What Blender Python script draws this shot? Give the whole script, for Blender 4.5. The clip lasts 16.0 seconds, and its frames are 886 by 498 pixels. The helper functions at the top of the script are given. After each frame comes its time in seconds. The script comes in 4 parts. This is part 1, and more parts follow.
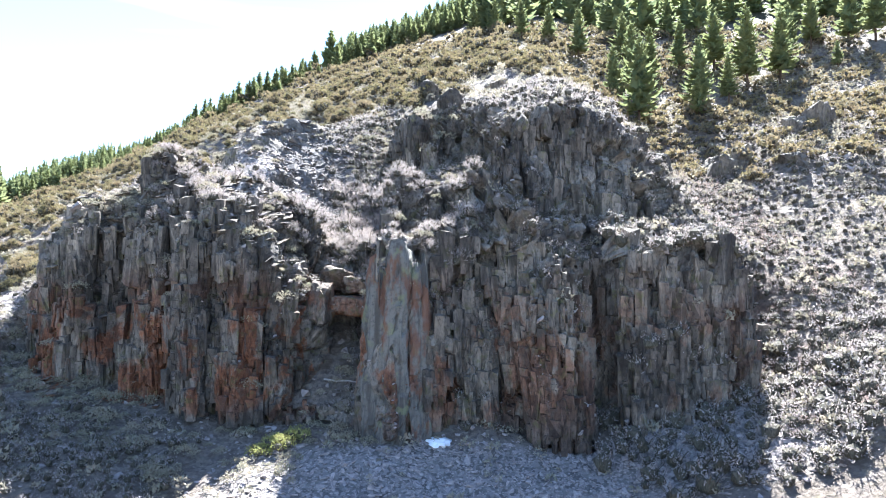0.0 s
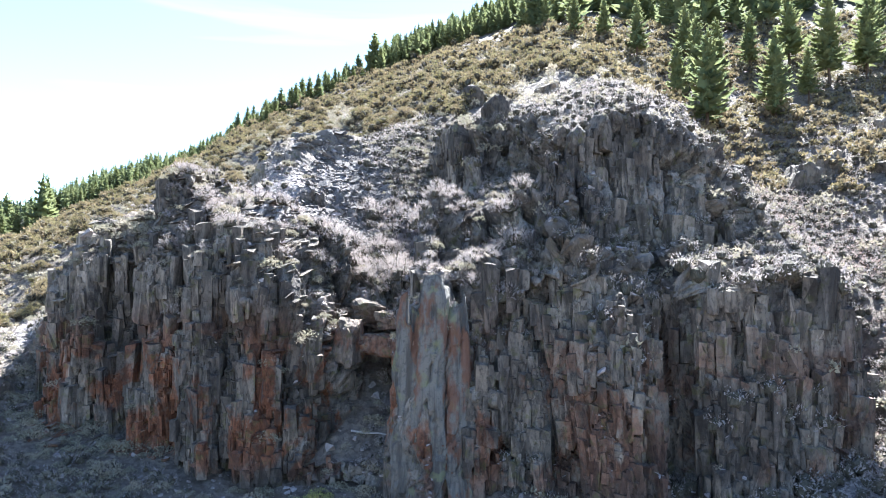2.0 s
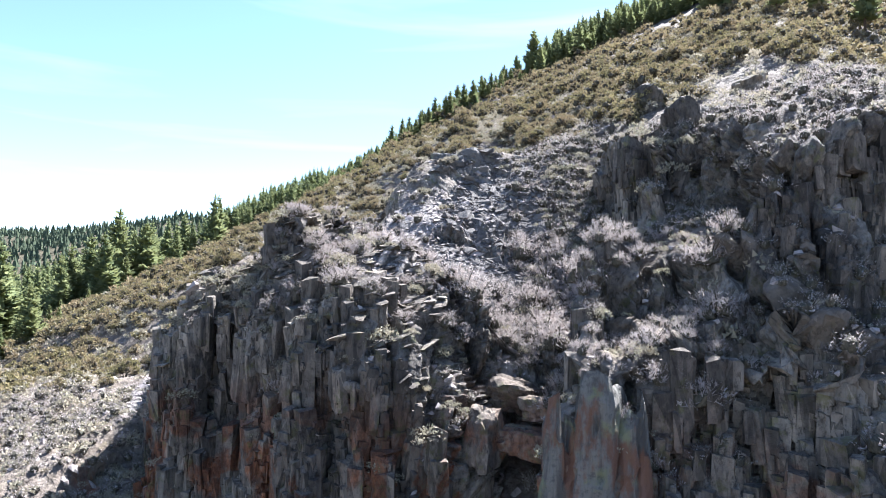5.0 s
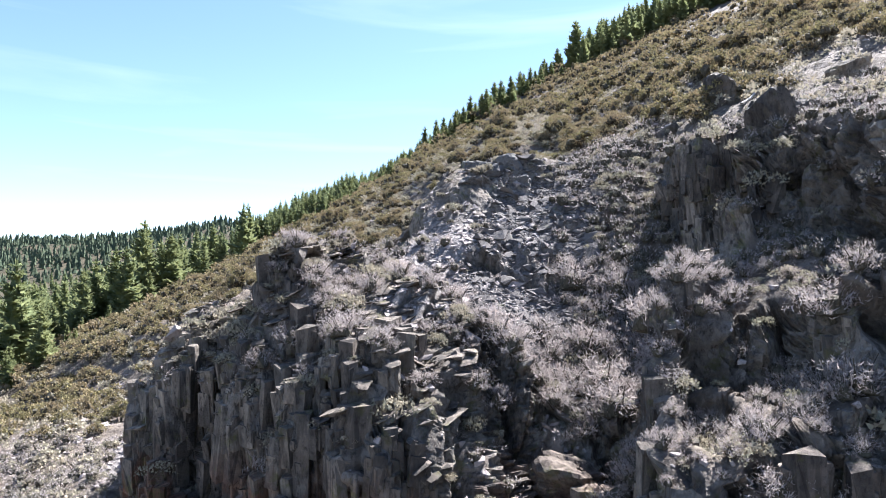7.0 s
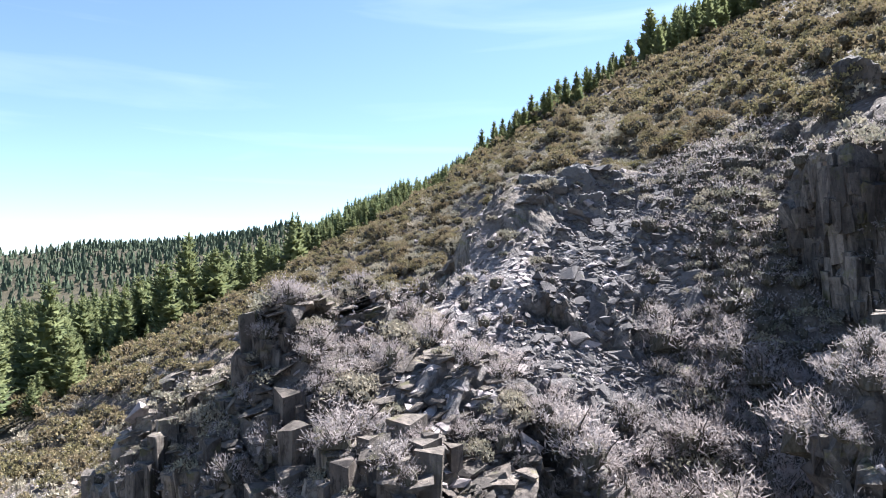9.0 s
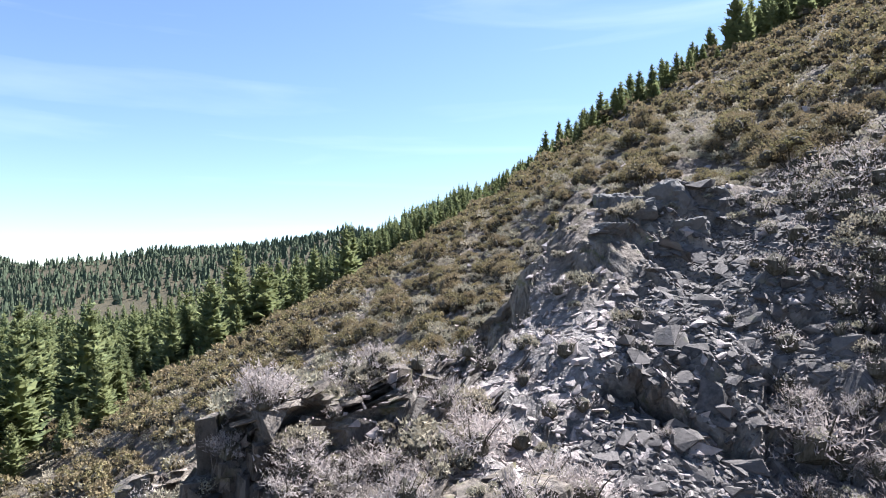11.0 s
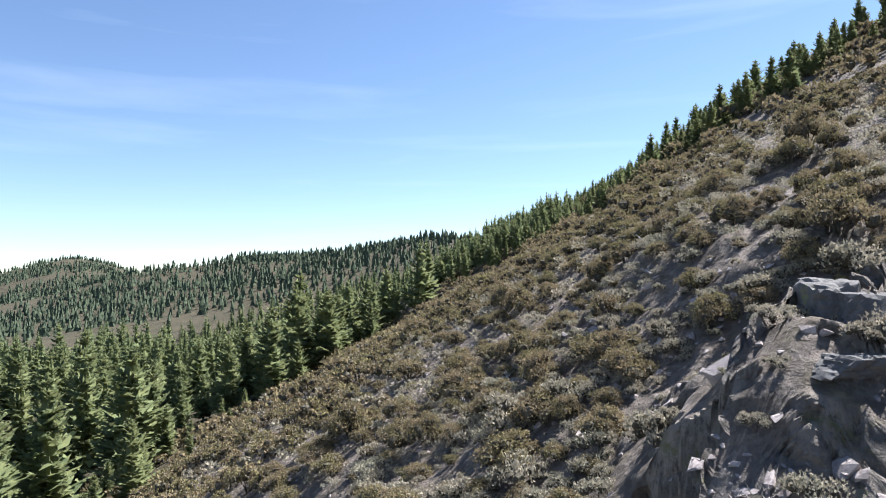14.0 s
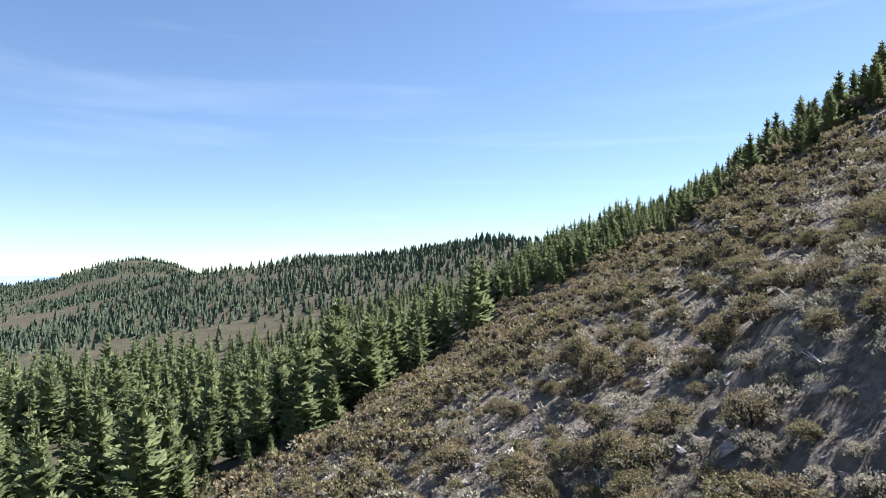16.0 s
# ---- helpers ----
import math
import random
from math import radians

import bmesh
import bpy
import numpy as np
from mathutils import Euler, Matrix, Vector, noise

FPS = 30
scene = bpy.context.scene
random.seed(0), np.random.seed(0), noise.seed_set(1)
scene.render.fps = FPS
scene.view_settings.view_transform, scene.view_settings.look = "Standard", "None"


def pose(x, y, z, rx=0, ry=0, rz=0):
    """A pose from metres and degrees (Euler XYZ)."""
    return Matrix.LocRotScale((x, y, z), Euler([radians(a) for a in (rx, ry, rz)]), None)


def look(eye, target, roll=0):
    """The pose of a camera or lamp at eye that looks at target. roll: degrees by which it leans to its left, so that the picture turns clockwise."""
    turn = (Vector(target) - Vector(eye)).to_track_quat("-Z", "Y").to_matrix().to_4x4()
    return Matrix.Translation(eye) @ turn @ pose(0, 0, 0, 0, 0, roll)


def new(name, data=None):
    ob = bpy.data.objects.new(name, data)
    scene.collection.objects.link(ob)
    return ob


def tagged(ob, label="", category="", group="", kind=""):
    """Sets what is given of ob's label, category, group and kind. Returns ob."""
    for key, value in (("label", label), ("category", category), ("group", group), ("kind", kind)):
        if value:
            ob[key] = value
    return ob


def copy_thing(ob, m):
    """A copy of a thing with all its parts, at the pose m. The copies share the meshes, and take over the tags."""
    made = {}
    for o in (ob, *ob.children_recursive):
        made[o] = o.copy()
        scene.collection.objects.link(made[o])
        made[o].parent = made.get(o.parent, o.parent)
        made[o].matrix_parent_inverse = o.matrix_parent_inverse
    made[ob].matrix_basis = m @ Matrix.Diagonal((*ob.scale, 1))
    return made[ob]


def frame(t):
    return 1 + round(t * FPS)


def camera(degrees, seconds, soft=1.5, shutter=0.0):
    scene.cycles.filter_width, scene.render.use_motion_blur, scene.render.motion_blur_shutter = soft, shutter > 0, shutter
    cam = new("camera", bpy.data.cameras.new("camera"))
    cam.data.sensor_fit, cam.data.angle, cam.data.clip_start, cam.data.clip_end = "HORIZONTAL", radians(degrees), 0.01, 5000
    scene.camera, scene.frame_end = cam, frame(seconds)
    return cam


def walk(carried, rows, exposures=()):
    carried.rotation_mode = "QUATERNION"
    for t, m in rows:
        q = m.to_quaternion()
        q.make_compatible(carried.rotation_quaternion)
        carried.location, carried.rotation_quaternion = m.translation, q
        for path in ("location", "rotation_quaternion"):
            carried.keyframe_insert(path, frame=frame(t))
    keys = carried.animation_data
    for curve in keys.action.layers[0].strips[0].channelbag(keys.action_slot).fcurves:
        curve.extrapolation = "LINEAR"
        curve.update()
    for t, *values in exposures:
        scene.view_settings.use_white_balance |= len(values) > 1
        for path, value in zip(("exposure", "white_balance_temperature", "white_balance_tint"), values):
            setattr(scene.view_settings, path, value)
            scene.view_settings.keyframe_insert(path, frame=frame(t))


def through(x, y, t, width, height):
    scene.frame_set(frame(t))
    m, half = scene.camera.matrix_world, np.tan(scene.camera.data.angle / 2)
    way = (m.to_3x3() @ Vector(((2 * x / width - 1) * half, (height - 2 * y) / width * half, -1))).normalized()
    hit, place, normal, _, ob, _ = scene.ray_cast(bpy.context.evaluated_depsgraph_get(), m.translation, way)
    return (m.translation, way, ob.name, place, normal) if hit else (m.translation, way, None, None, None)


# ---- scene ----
cam = camera(67.5, 16.0, soft=1.0)
PATH = [
    (0, (-0.107, 0.072, 16.690), (-0.108, 4.066, 16.899), 0.21),
    (0.5, (0.065, 2.125, 17.493), (0.024, 6.119, 17.697), 0.22),
    (1, (0.282, 4.214, 18.304), (0.195, 8.207, 18.508), 0.22),
    (1.5, (0.393, 6.397, 19.241), (0.254, 10.389, 19.445), 0.23),
    (2, (0.570, 8.749, 20.191), (0.263, 12.732, 20.397), 0.25),
    (2.5, (0.709, 11.272, 21.213), (0.230, 15.237, 21.417), 0.27),
    (3, (0.673, 13.834, 22.134), (0.016, 17.774, 22.340), 0.29),
    (3.5, (0.491, 16.553, 23.164), (-0.374, 20.453, 23.365), 0.32),
    (4, (0.184, 19.294, 24.194), (-0.854, 23.152, 24.395), 0.44),
    (4.2, (0.064, 20.430, 24.601), (-1.041, 24.269, 24.799), 0.55),
    (6.3, (-1.931, 30.133, 27.587), (-3.361, 33.864, 27.785), -0.11),
    (6.5, (-2.306, 31.407, 28.041), (-3.757, 35.129, 28.230), -0.11),
    (7, (-3.231, 34.755, 28.903), (-4.751, 38.450, 29.094), -0.10),
    (7.5, (-4.250, 38.098, 29.676), (-5.845, 41.760, 29.870), -0.09),
    (8, (-5.308, 41.456, 30.492), (-6.987, 45.081, 30.689), -0.08),
    (8.5, (-6.440, 44.688, 31.506), (-8.192, 48.279, 31.701), 0.03),
    (9, (-7.522, 47.316, 32.529), (-9.380, 50.853, 32.722), 0.04),
    (9.2, (-7.951, 48.361, 32.921), (-9.861, 51.870, 33.113), 0.05),
    (11.3, (-12.942, 59.114, 36.285), (-15.162, 62.436, 36.477), -0.22),
    (11.5, (-13.401, 59.812, 36.543), (-15.639, 63.122, 36.731), -0.31),
    (12, (-14.385, 61.567, 37.125), (-16.678, 64.839, 37.312), -0.31),
    (12.5, (-16.019, 64.267, 38.134), (-18.406, 67.472, 38.321), -0.30),
    (13, (-18.037, 67.408, 39.410), (-20.485, 70.566, 39.596), -0.39),
    (13.5, (-20.105, 70.483, 40.673), (-22.629, 73.580, 40.862), -0.28),
    (14, (-22.288, 73.602, 42.004), (-24.896, 76.630, 42.191), -0.27),
    (14.5, (-24.721, 76.750, 43.202), (-27.413, 79.703, 43.389), -0.16),
    (15, (-27.230, 79.953, 44.375), (-30.000, 82.832, 44.559), -0.15),
    (15.5, (-30.088, 83.178, 45.534), (-32.905, 86.012, 45.715), -0.14),
    (16, (-33.014, 86.427, 46.675), (-35.873, 89.220, 46.852), -0.14),
]
EXPOSURES = [(0.0, 3.4, 5700, 8), (3.5, 3.0, 5650, 9), (7.0, 2.45, 5850, 13), (9.0, 2.27, 5850, 13), (12.5, 2.0, 5900, 12), (16.0, 1.76, 5850, 11)]
walk(cam, [(t, look(eye, target, roll)) for t, eye, target, roll in PATH], EXPOSURES)

# ---- sky, sun ----
SUN_FROM = Vector((4.2, 13.0, 17.9)).normalized()


def make_sky():
    w = bpy.data.worlds.new("sky")
    scene.world = w
    w.use_nodes = True
    nt = w.node_tree
    nt.nodes.clear()
    out = nt.nodes.new("ShaderNodeOutputWorld")
    bg = nt.nodes.new("ShaderNodeBackground")
    bg.inputs["Strength"].default_value = 0.05
    sky = nt.nodes.new("ShaderNodeTexSky")
    sky.sky_type = "NISHITA"
    sky.sun_disc = False
    sky.sun_elevation = math.asin(SUN_FROM.z)
    sky.sun_rotation = math.atan2(SUN_FROM.x, SUN_FROM.y)
    sky.altitude = 1200
    sky.air_density, sky.dust_density, sky.ozone_density = 1.0, 0.35, 1.1
    # thin streaks of high cloud
    tc = nt.nodes.new("ShaderNodeTexCoord")
    mp = nt.nodes.new("ShaderNodeMapping")
    mp.inputs["Rotation"].default_value = (0, 0.10, radians(-38))
    mp.inputs["Scale"].default_value = (1.6, 1.6, 15.0)
    nz = nt.nodes.new("ShaderNodeTexNoise")
    nz.inputs["Scale"].default_value = 1.3
    nz.inputs["Detail"].default_value = 6
    nz.inputs["Roughness"].default_value = 0.5
    nz.inputs["Distortion"].default_value = 0.4
    rmp = nt.nodes.new("ShaderNodeMapRange")
    rmp.inputs["From Min"].default_value, rmp.inputs["From Max"].default_value = 0.56, 0.9
    rmp.inputs["To Max"].default_value = 0.16
    mix = nt.nodes.new("ShaderNodeMix")
    mix.data_type = "RGBA"
    mix.inputs["B"].default_value = (9.0, 9.3, 9.6, 1)
    L = nt.links.new
    L(tc.outputs["Generated"], mp.inputs["Vector"])
    L(mp.outputs["Vector"], nz.inputs["Vector"])
    L(nz.outputs["Fac"], rmp.inputs["Value"])
    L(rmp.outputs["Result"], mix.inputs["Factor"])
    L(sky.outputs["Color"], mix.inputs["A"])
    L(mix.outputs["Result"], bg.inputs["Color"])
    L(bg.outputs["Background"], out.inputs["Surface"])


make_sky()
sun_data = bpy.data.lights.new("sun", "SUN")
sun_data.energy, sun_data.angle, sun_data.color = 5.0, radians(0.53), (1.0, 0.955, 0.89)
sun = new("sun", sun_data)
sun.matrix_world = look(SUN_FROM * 300, (0, 0, 0))

# ---- noise in numpy ----


def rnd(i, j, k, seed):
    h = (i.astype(np.int64) * 374761393 + j.astype(np.int64) * 668265263 + k.astype(np.int64) * 2147483647 + seed * 974711) & 0xFFFFFFFF
    h = ((h ^ (h >> 13)) * 1274126177) & 0xFFFFFFFF
    h = ((h ^ (h >> 16)) * 2246822519) & 0xFFFFFFFF
    return ((h ^ (h >> 15)) & 0xFFFFFF) / 16777215.0


def vnoise(x, y, z, seed):
    """Smooth value noise from -1 to 1, one lump a metre."""
    i, j, k = np.floor(x), np.floor(y), np.floor(z)
    u, v, w = x - i, y - j, z - k
    u, v, w = u * u * (3 - 2 * u), v * v * (3 - 2 * v), w * w * (3 - 2 * w)
    r = 0
    for a in (0, 1):
        for b in (0, 1):
            for c in (0, 1):
                r = r + rnd(i + a, j + b, k + c, seed) * (u if a else 1 - u) * (v if b else 1 - v) * (w if c else 1 - w)
    return r * 2 - 1


def fbm(x, y, z, seed, octaves=4, gain=0.5):
    r, a = 0, 1.0
    for o in range(octaves):
        r = r + a * vnoise(x, y, z, seed + o)
        x, y, z, a = x * 2.03 + 7.1, y * 2.03 + 3.7, z * 2.03 + 1.3, a * gain
    return r


def blocks(x, y, z, sx, sy, sz, seed):
    """Jointed rock: each cell is a block with its own set-back and tilt. Returns the relief and the depth of the joint."""
    px, py, pz = x / sx, y / sy, z / sz
    i, j, k = np.floor(px), np.floor(py), np.floor(pz)
    f1, f2 = np.full(x.shape, 9.0), np.full(x.shape, 9.0)
    rel = np.zeros(x.shape)
    for a in (-1, 0, 1):
        for b in (-1, 0, 1):
            for c in (-1, 0, 1):
                ci, cj, ck = i + a, j + b, k + c
                dx = px - ci - 0.1 - 0.8 * rnd(ci, cj, ck, seed)
                dy = py - cj - 0.1 - 0.8 * rnd(ci, cj, ck, seed + 1)
                dz = pz - ck - 0.1 - 0.8 * rnd(ci, cj, ck, seed + 2)
                d = np.maximum(np.maximum(np.abs(dx), np.abs(dy) * 0.8), np.abs(dz)) + 0.35 * np.sqrt(dx * dx + dy * dy + dz * dz)
                h = rnd(ci, cj, ck, seed + 3) * 2 - 1 + (rnd(ci, cj, ck, seed + 4) - 0.5) * 1.6 * dx + (rnd(ci, cj, ck, seed + 5) - 0.5) * 1.6 * dz
                near = d < f1
                f2 = np.where(near, f1, np.minimum(f2, d))
                rel = np.where(near, h, rel)
                f1 = np.where(near, d, f1)
    return rel, np.clip(1 - (f2 - f1) / 0.16, 0, 1)


def ss(a, b, x):
    t = np.clip((x - a) / (b - a), 0, 1)
    return t * t * (3 - 2 * t)


def line(x, *pts):
    """A smooth-cornered line through a few (x, value) pairs."""
    return np.interp(x, [p[0] for p in pts], [p[1] for p in pts])


def smin(a, b, k):
    h = np.clip(0.5 + 0.5 * (b - a) / k, 0, 1)
    return b + (a - b) * h - k * h * (1 - h)


def smax(a, b, k):
    return -smin(-a, -b, k)


# ---- the lie of the land ----
def cliff_foot(x):
    y = line(x, (-60, 84), (-48, 74), (-45, 72), (-42, 71.2), (-38, 69.6), (-34, 69), (-30, 68), (-26, 66.3), (-21, 64.6), (-18.4, 64.8), (-15, 65.5), (-12, 66.0), (-10, 65.5), (-8, 63.8), (-6.5, 62.2),
             (-3.7, 61.4), (-1.5, 62.4), (0.5, 63.6), (4, 63.4), (7, 62.8), (9, 61.2), (12, 60.4), (14, 60.6), (14.7, 64.0), (15.8, 64.0), (16.6, 61.6),
             (20, 61.2), (22.5, 60.8), (23.2, 62.2), (26, 61.9), (29, 63.5), (31, 66.5), (34, 74))
    return y + 0.7 * vnoise(x / 3.1, x * 0, x * 0, 5) + 0.35 * vnoise(x / 1.1, x * 0, x * 0, 6)


def rim(x):
    jag = 1.0 * vnoise(x / 2.7, x * 0, x * 0, 14) + 0.6 * vnoise(x / 0.9, x * 0, x * 0, 15)
    return jag + line(x, (-60, 8), (-48, 9), (-45, 15), (-43, 19.5), (-40, 22), (-35, 23.3), (-31, 24), (-26, 22.5), (-21, 20.3), (-17, 20.3), (-12, 19), (-9, 18.5), (-7, 20.5),
                (-3, 21), (2, 21.8), (6, 22.4), (9, 20.6), (14, 19.4), (20, 20.0), (29, 19.6), (31, 18.5), (40, 16))


def hill(x, y):
    """The mountainside, its crest, the ravine beside the crag, the valley and the far hills."""
    z = -6.7 + 0.33 * smin(x, 16 + 0 * x, 10) + 0.5 * y
    fade = ss(190, 125, y)
    z = z - ss(14, 38 + 30 * (1 - fade), x) * (4 + 7.5 * fade + np.clip(95 - y, 0, 60) * 0.25) + 0.10 * np.clip(x - 55, 0, 200)
    z = z - 4.0 * ss(-45, -62, x) * ss(112, 88, y)
    z = z - 11 * ss(-45, -115, x) * ss(110, 200, y)
    z = z + 2.6 * ss(16, 6, np.hypot((x + 37) / 1.1, (y - 131) / 1.3))
    z = z - 4.5 * np.exp(-((x - 39) / 11) ** 2) * ss(135, 105, y) * ss(70, 92, y)
    # the crest: behind it the ground falls away
    c = y - line(x, (-400, 190), (-200, 238), (-140, 246), (-100, 240), (-72, 222), (-58, 218), (-48, 222), (-18, 238), (0, 248), (20, 262), (50, 300), (120, 380))
    z = z - 0.9 * np.clip(c + 22, 0, 44) ** 2 / 88 - 0.9 * np.clip(c - 22, 0, 9999)
    # valley floor and the far hills
    v = 8 + 2.0 * fbm(x / 60, y / 60, 0 * x, 31, 3)
    r, az = np.hypot(x + 33, y - 86), np.degrees(np.arctan2(-(x + 33), y - 86))
    # a long wooded ridge, then a round hill behind its low end
    top = line(az, (20, 50), (35, 66), (42, 68), (50, 57), (57, 56), (60, 49), (64, 40), (70, 27), (80, 8))
    rc = line(az, (30, 520), (42, 560), (50, 620), (62, 680), (75, 720))
    q = (r - rc) / np.where(r < rc, 300, 420)
    far = top * np.exp(-np.abs(q) ** 1.9) * ss(8, 26, az) * ss(100, 80, az)
    u = (az - 70.3) * 19
    hump = 46 * np.exp(-np.abs(u / np.where(u > 0, 105, 100)) ** 1.7) + 20 * ss(98, 76, az) * ss(40, 62, az)
    far = np.maximum(far, hump * np.exp(-np.abs((r - 1090) / 330) ** 2) * ss(330, 700, r))
    far = far + 4 * fbm(x / 120, y / 120, 0 * x, 33, 4) * ss(300, 600, r)
    z = smax(z, v + far, 9)
    return z


def crag(x, y):
    """The rock crag: front ground, cliff, gully and the ledges above. Returns the height and how rocky it is."""
    h = hill(x, y)
    yf = cliff_foot(x)
    zr = rim(x)
    front = 1.6 + 0.34 * (y - 60) + 0.012 * np.clip(-x - 12, 0, 60) ** 1.55 + 0.26 * np.clip(x - 13, 0, 80)
    front = np.where(y < 40, front - 0.34 * (y - 40) * 0.5, front) - 0.34 * np.clip(y - 84, 0, 9999) - 0.25 * np.clip(-x - 60, 0, 9999)
    # wall
    w = line(x, (-60, 6), (-45, 2.2), (-34, 2.2), (-26, 2.8), (-18, 3.0), (-8, 2.4), (10, 4.0), (14, 4.0), (17, 2.6), (30, 3.0), (40, 6))
    t = np.clip((y - yf) / w, 0, 1)
    up = t ** 0.8
    inside = ss(-52, -45, x) * ss(38, 31, x)
    yr = yf + w
    dy = y - yr
    v = dy / 1.2 + 0.13 * (x + 25) + 0.5 * vnoise(x / 2.6, y / 2.6, 0 * x, 19)
    tread = np.floor(v) + ss(0, 0.26, v - np.floor(v)) - v - 0.37
    left = zr + 1.5 * tread * ss(-1.5, 0.3, dy) * ss(5.5, 3.4, dy) + 1.15 * np.clip(dy, 0, 4.0) + 0.33 * np.clip(dy - 4.0, 0, 9) + 0.9 * vnoise(x / 3.5, y / 3.5, 0 * x, 9)
    onset = line(x, (-9, 72.5), (-5, 72.5), (0, 72), (5, 70.2), (8, 69.2), (10, 70.5), (12, 71.8), (17, 72.3), (24, 73.5)) + 0.9 * vnoise(x / 1.9, 0 * x, 0 * x, 8)
    pitch_ = line(x, (0, 2.5), (8, 2.4), (11, 2.7), (18, 2.5), (26, 1.3))
    right = smin(zr + 0.45 * dy + pitch_ * np.clip(y - onset, 0, 60) + 1.5 * vnoise(x / 3.2, y / 2.4, 0 * x, 7) + 0.8 * vnoise(x / 1.3, y / 1.3, 0 * x, 17), h + 2.6 * ss(105, 80, y), 2.0)
    hollow = ss(8.0, 3.0, np.hypot(x - 0.5, (y - 78.5) * 0.85))
    right = right - 6.5 * hollow
    top = np.where(x < -9, smax(left, h, 2.5), np.where(x < 16, right, smax(smin(right, h + 2.2 * ss(30, 16, x) * ss(105, 80, y), 1.5), zr + 0.2 * (y - yr) - 0.6 * np.clip(y - yr - 4, 0, 99), 1.5)))
    body = np.where(t < 1, front + (top - front) * up, top)
    z = np.where(y < yf, front, body)
    side = smax(front, h - 0.0 * x, 3.0)
    z = side + (z - side) * inside
    # gully
    yg = y
    fl = line(yg, (58, 1.0), (66, 4.9), (73, 10.8), (75, 12.5), (77.5, 20.3), (82, 21.4), (86, 24.2), (89, 26.6), (93, 30.3), (98, 34.6), (108, 43.4), (118, 62), (200, 400))
    xg = line(yg, (60, -10), (80, -10.8), (98, -13.5), (112, -14), (140, -14))
    xl = line(yg, (63, -17.4), (66, -15.4), (68.5, -13.4), (71, -12.4), (76, -12.4), (80, -12.5), (98, -15.2), (140, -16))
    dl, dr = np.clip(xl - x, 0, 99), np.clip(x - xg - 2.3 - 3.6 * ss(76, 81, y) - 4.2 * np.exp(-((y - 90) / 4.2) ** 2), 0, 99)
    kl = line(yg, (70, 2.4), (74, 1.9), (78, 0.85), (84, 0.38), (100, 0.33))
    kr = line(yg, (74, 7.0), (78, 3.6), (85, 3.4), (90, 4.5), (95, 4.0), (99, 2.8), (104, 1.0))
    g = fl + kl * dl + kr * dr
    z = np.where(y < yf - 1.5, z, smin(z, g, 0.8))
    # grey outcrop above the talus, steep on its west side
    s = x - line(y, (84, -30.6), (92, -29.8), (99.5, -29.5), (103, -27.8), (107, -25.4), (112, -22)) - 0.5 * vnoise(y / 1.7, 0 * x, 0 * x, 24) - 0.3 * vnoise(y / 0.6, 0 * x, 0 * x, 25)
    crest = line(y, (86, 0), (89, 1.2), (91, 2.8), (94, 4.2), (97, 6.2), (99.5, 7.4), (102, 6.2), (106, 5.0), (109, 2.2), (113, 0)) + 0.5 * vnoise(y / 1.4, 0 * x, 0 * x, 26) * ss(88, 92, y) * ss(110, 106, y)
    wall = line(x, (-38, 0), (-35, 2.2), (-31.5, 4.2), (-29.9, 6.2), (-29.0, 6.6), (-28, 0)) * ss(96.6, 97.8, y) * ss(110, 103, y)
    # a shaded wall across the slope under its west end, with a hollow at its foot
    z = z - 4.2 * ss(-7.5, -3.0, s) * ss(0.3, -1.0, s) * ss(87, 92, y) * ss(97.6, 96.4, y)
    z = z + np.maximum(crest * ss(-1.5, 0.1, s) * ss(9.5, 0.8, s), wall)
    return z


def talus(x, y):
    """Where loose dark blocks lie."""
    return ss(6.0, 3.8, np.abs(x + 18.3 + (y - 93) * 0.05)) * ss(78, 83, y) * ss(108, 102, y)


def geom(a, b, d0, grow):
    r, d = [a], d0
    while abs(r[-1] - a) < abs(b - a):
        r.append(r[-1] + math.copysign(d, b - a))
        d *= grow
    return r[1:]


STEP = 0.2
xs = sorted(geom(-62, -6500, 0.6, 1.05)) + list(np.arange(-62, -46, 2 * STEP)) + list(np.arange(-46, 34, STEP)) + list(np.arange(34, 46, 2 * STEP)) + geom(46, 2500, 0.6, 1.07)
xs = np.array(xs)
y_back = np.array(geom(125, 4500, 0.6, 1.05))
y_front = np.array(sorted(geom(52, -2500, 0.6, 1.13)))
ROWS_MID = 460
fine = np.linspace(52.0, 125.0, 1800)
FX, FY = np.meshgrid(xs, fine, indexing="ij")
FZ = crag(FX, FY)
rise = np.diff(FZ, axis=1) * np.where(np.abs(FX[:, 1:]) < 70, 1, 0.3)
run = np.diff(FY, axis=1)
seg = np.hypot(run, rise) * np.where(np.abs(rise) > 1.1 * run, 1.9, 1.0) * np.where(FY[:, 1:] > 100, 0.7, 1.0)
arc = np.concatenate([np.zeros((len(xs), 1)), np.cumsum(seg, axis=1)], axis=1)
mid = np.stack([np.interp(np.linspace(0, 1, ROWS_MID), arc[i] / arc[i, -1], fine) for i in range(len(xs))])
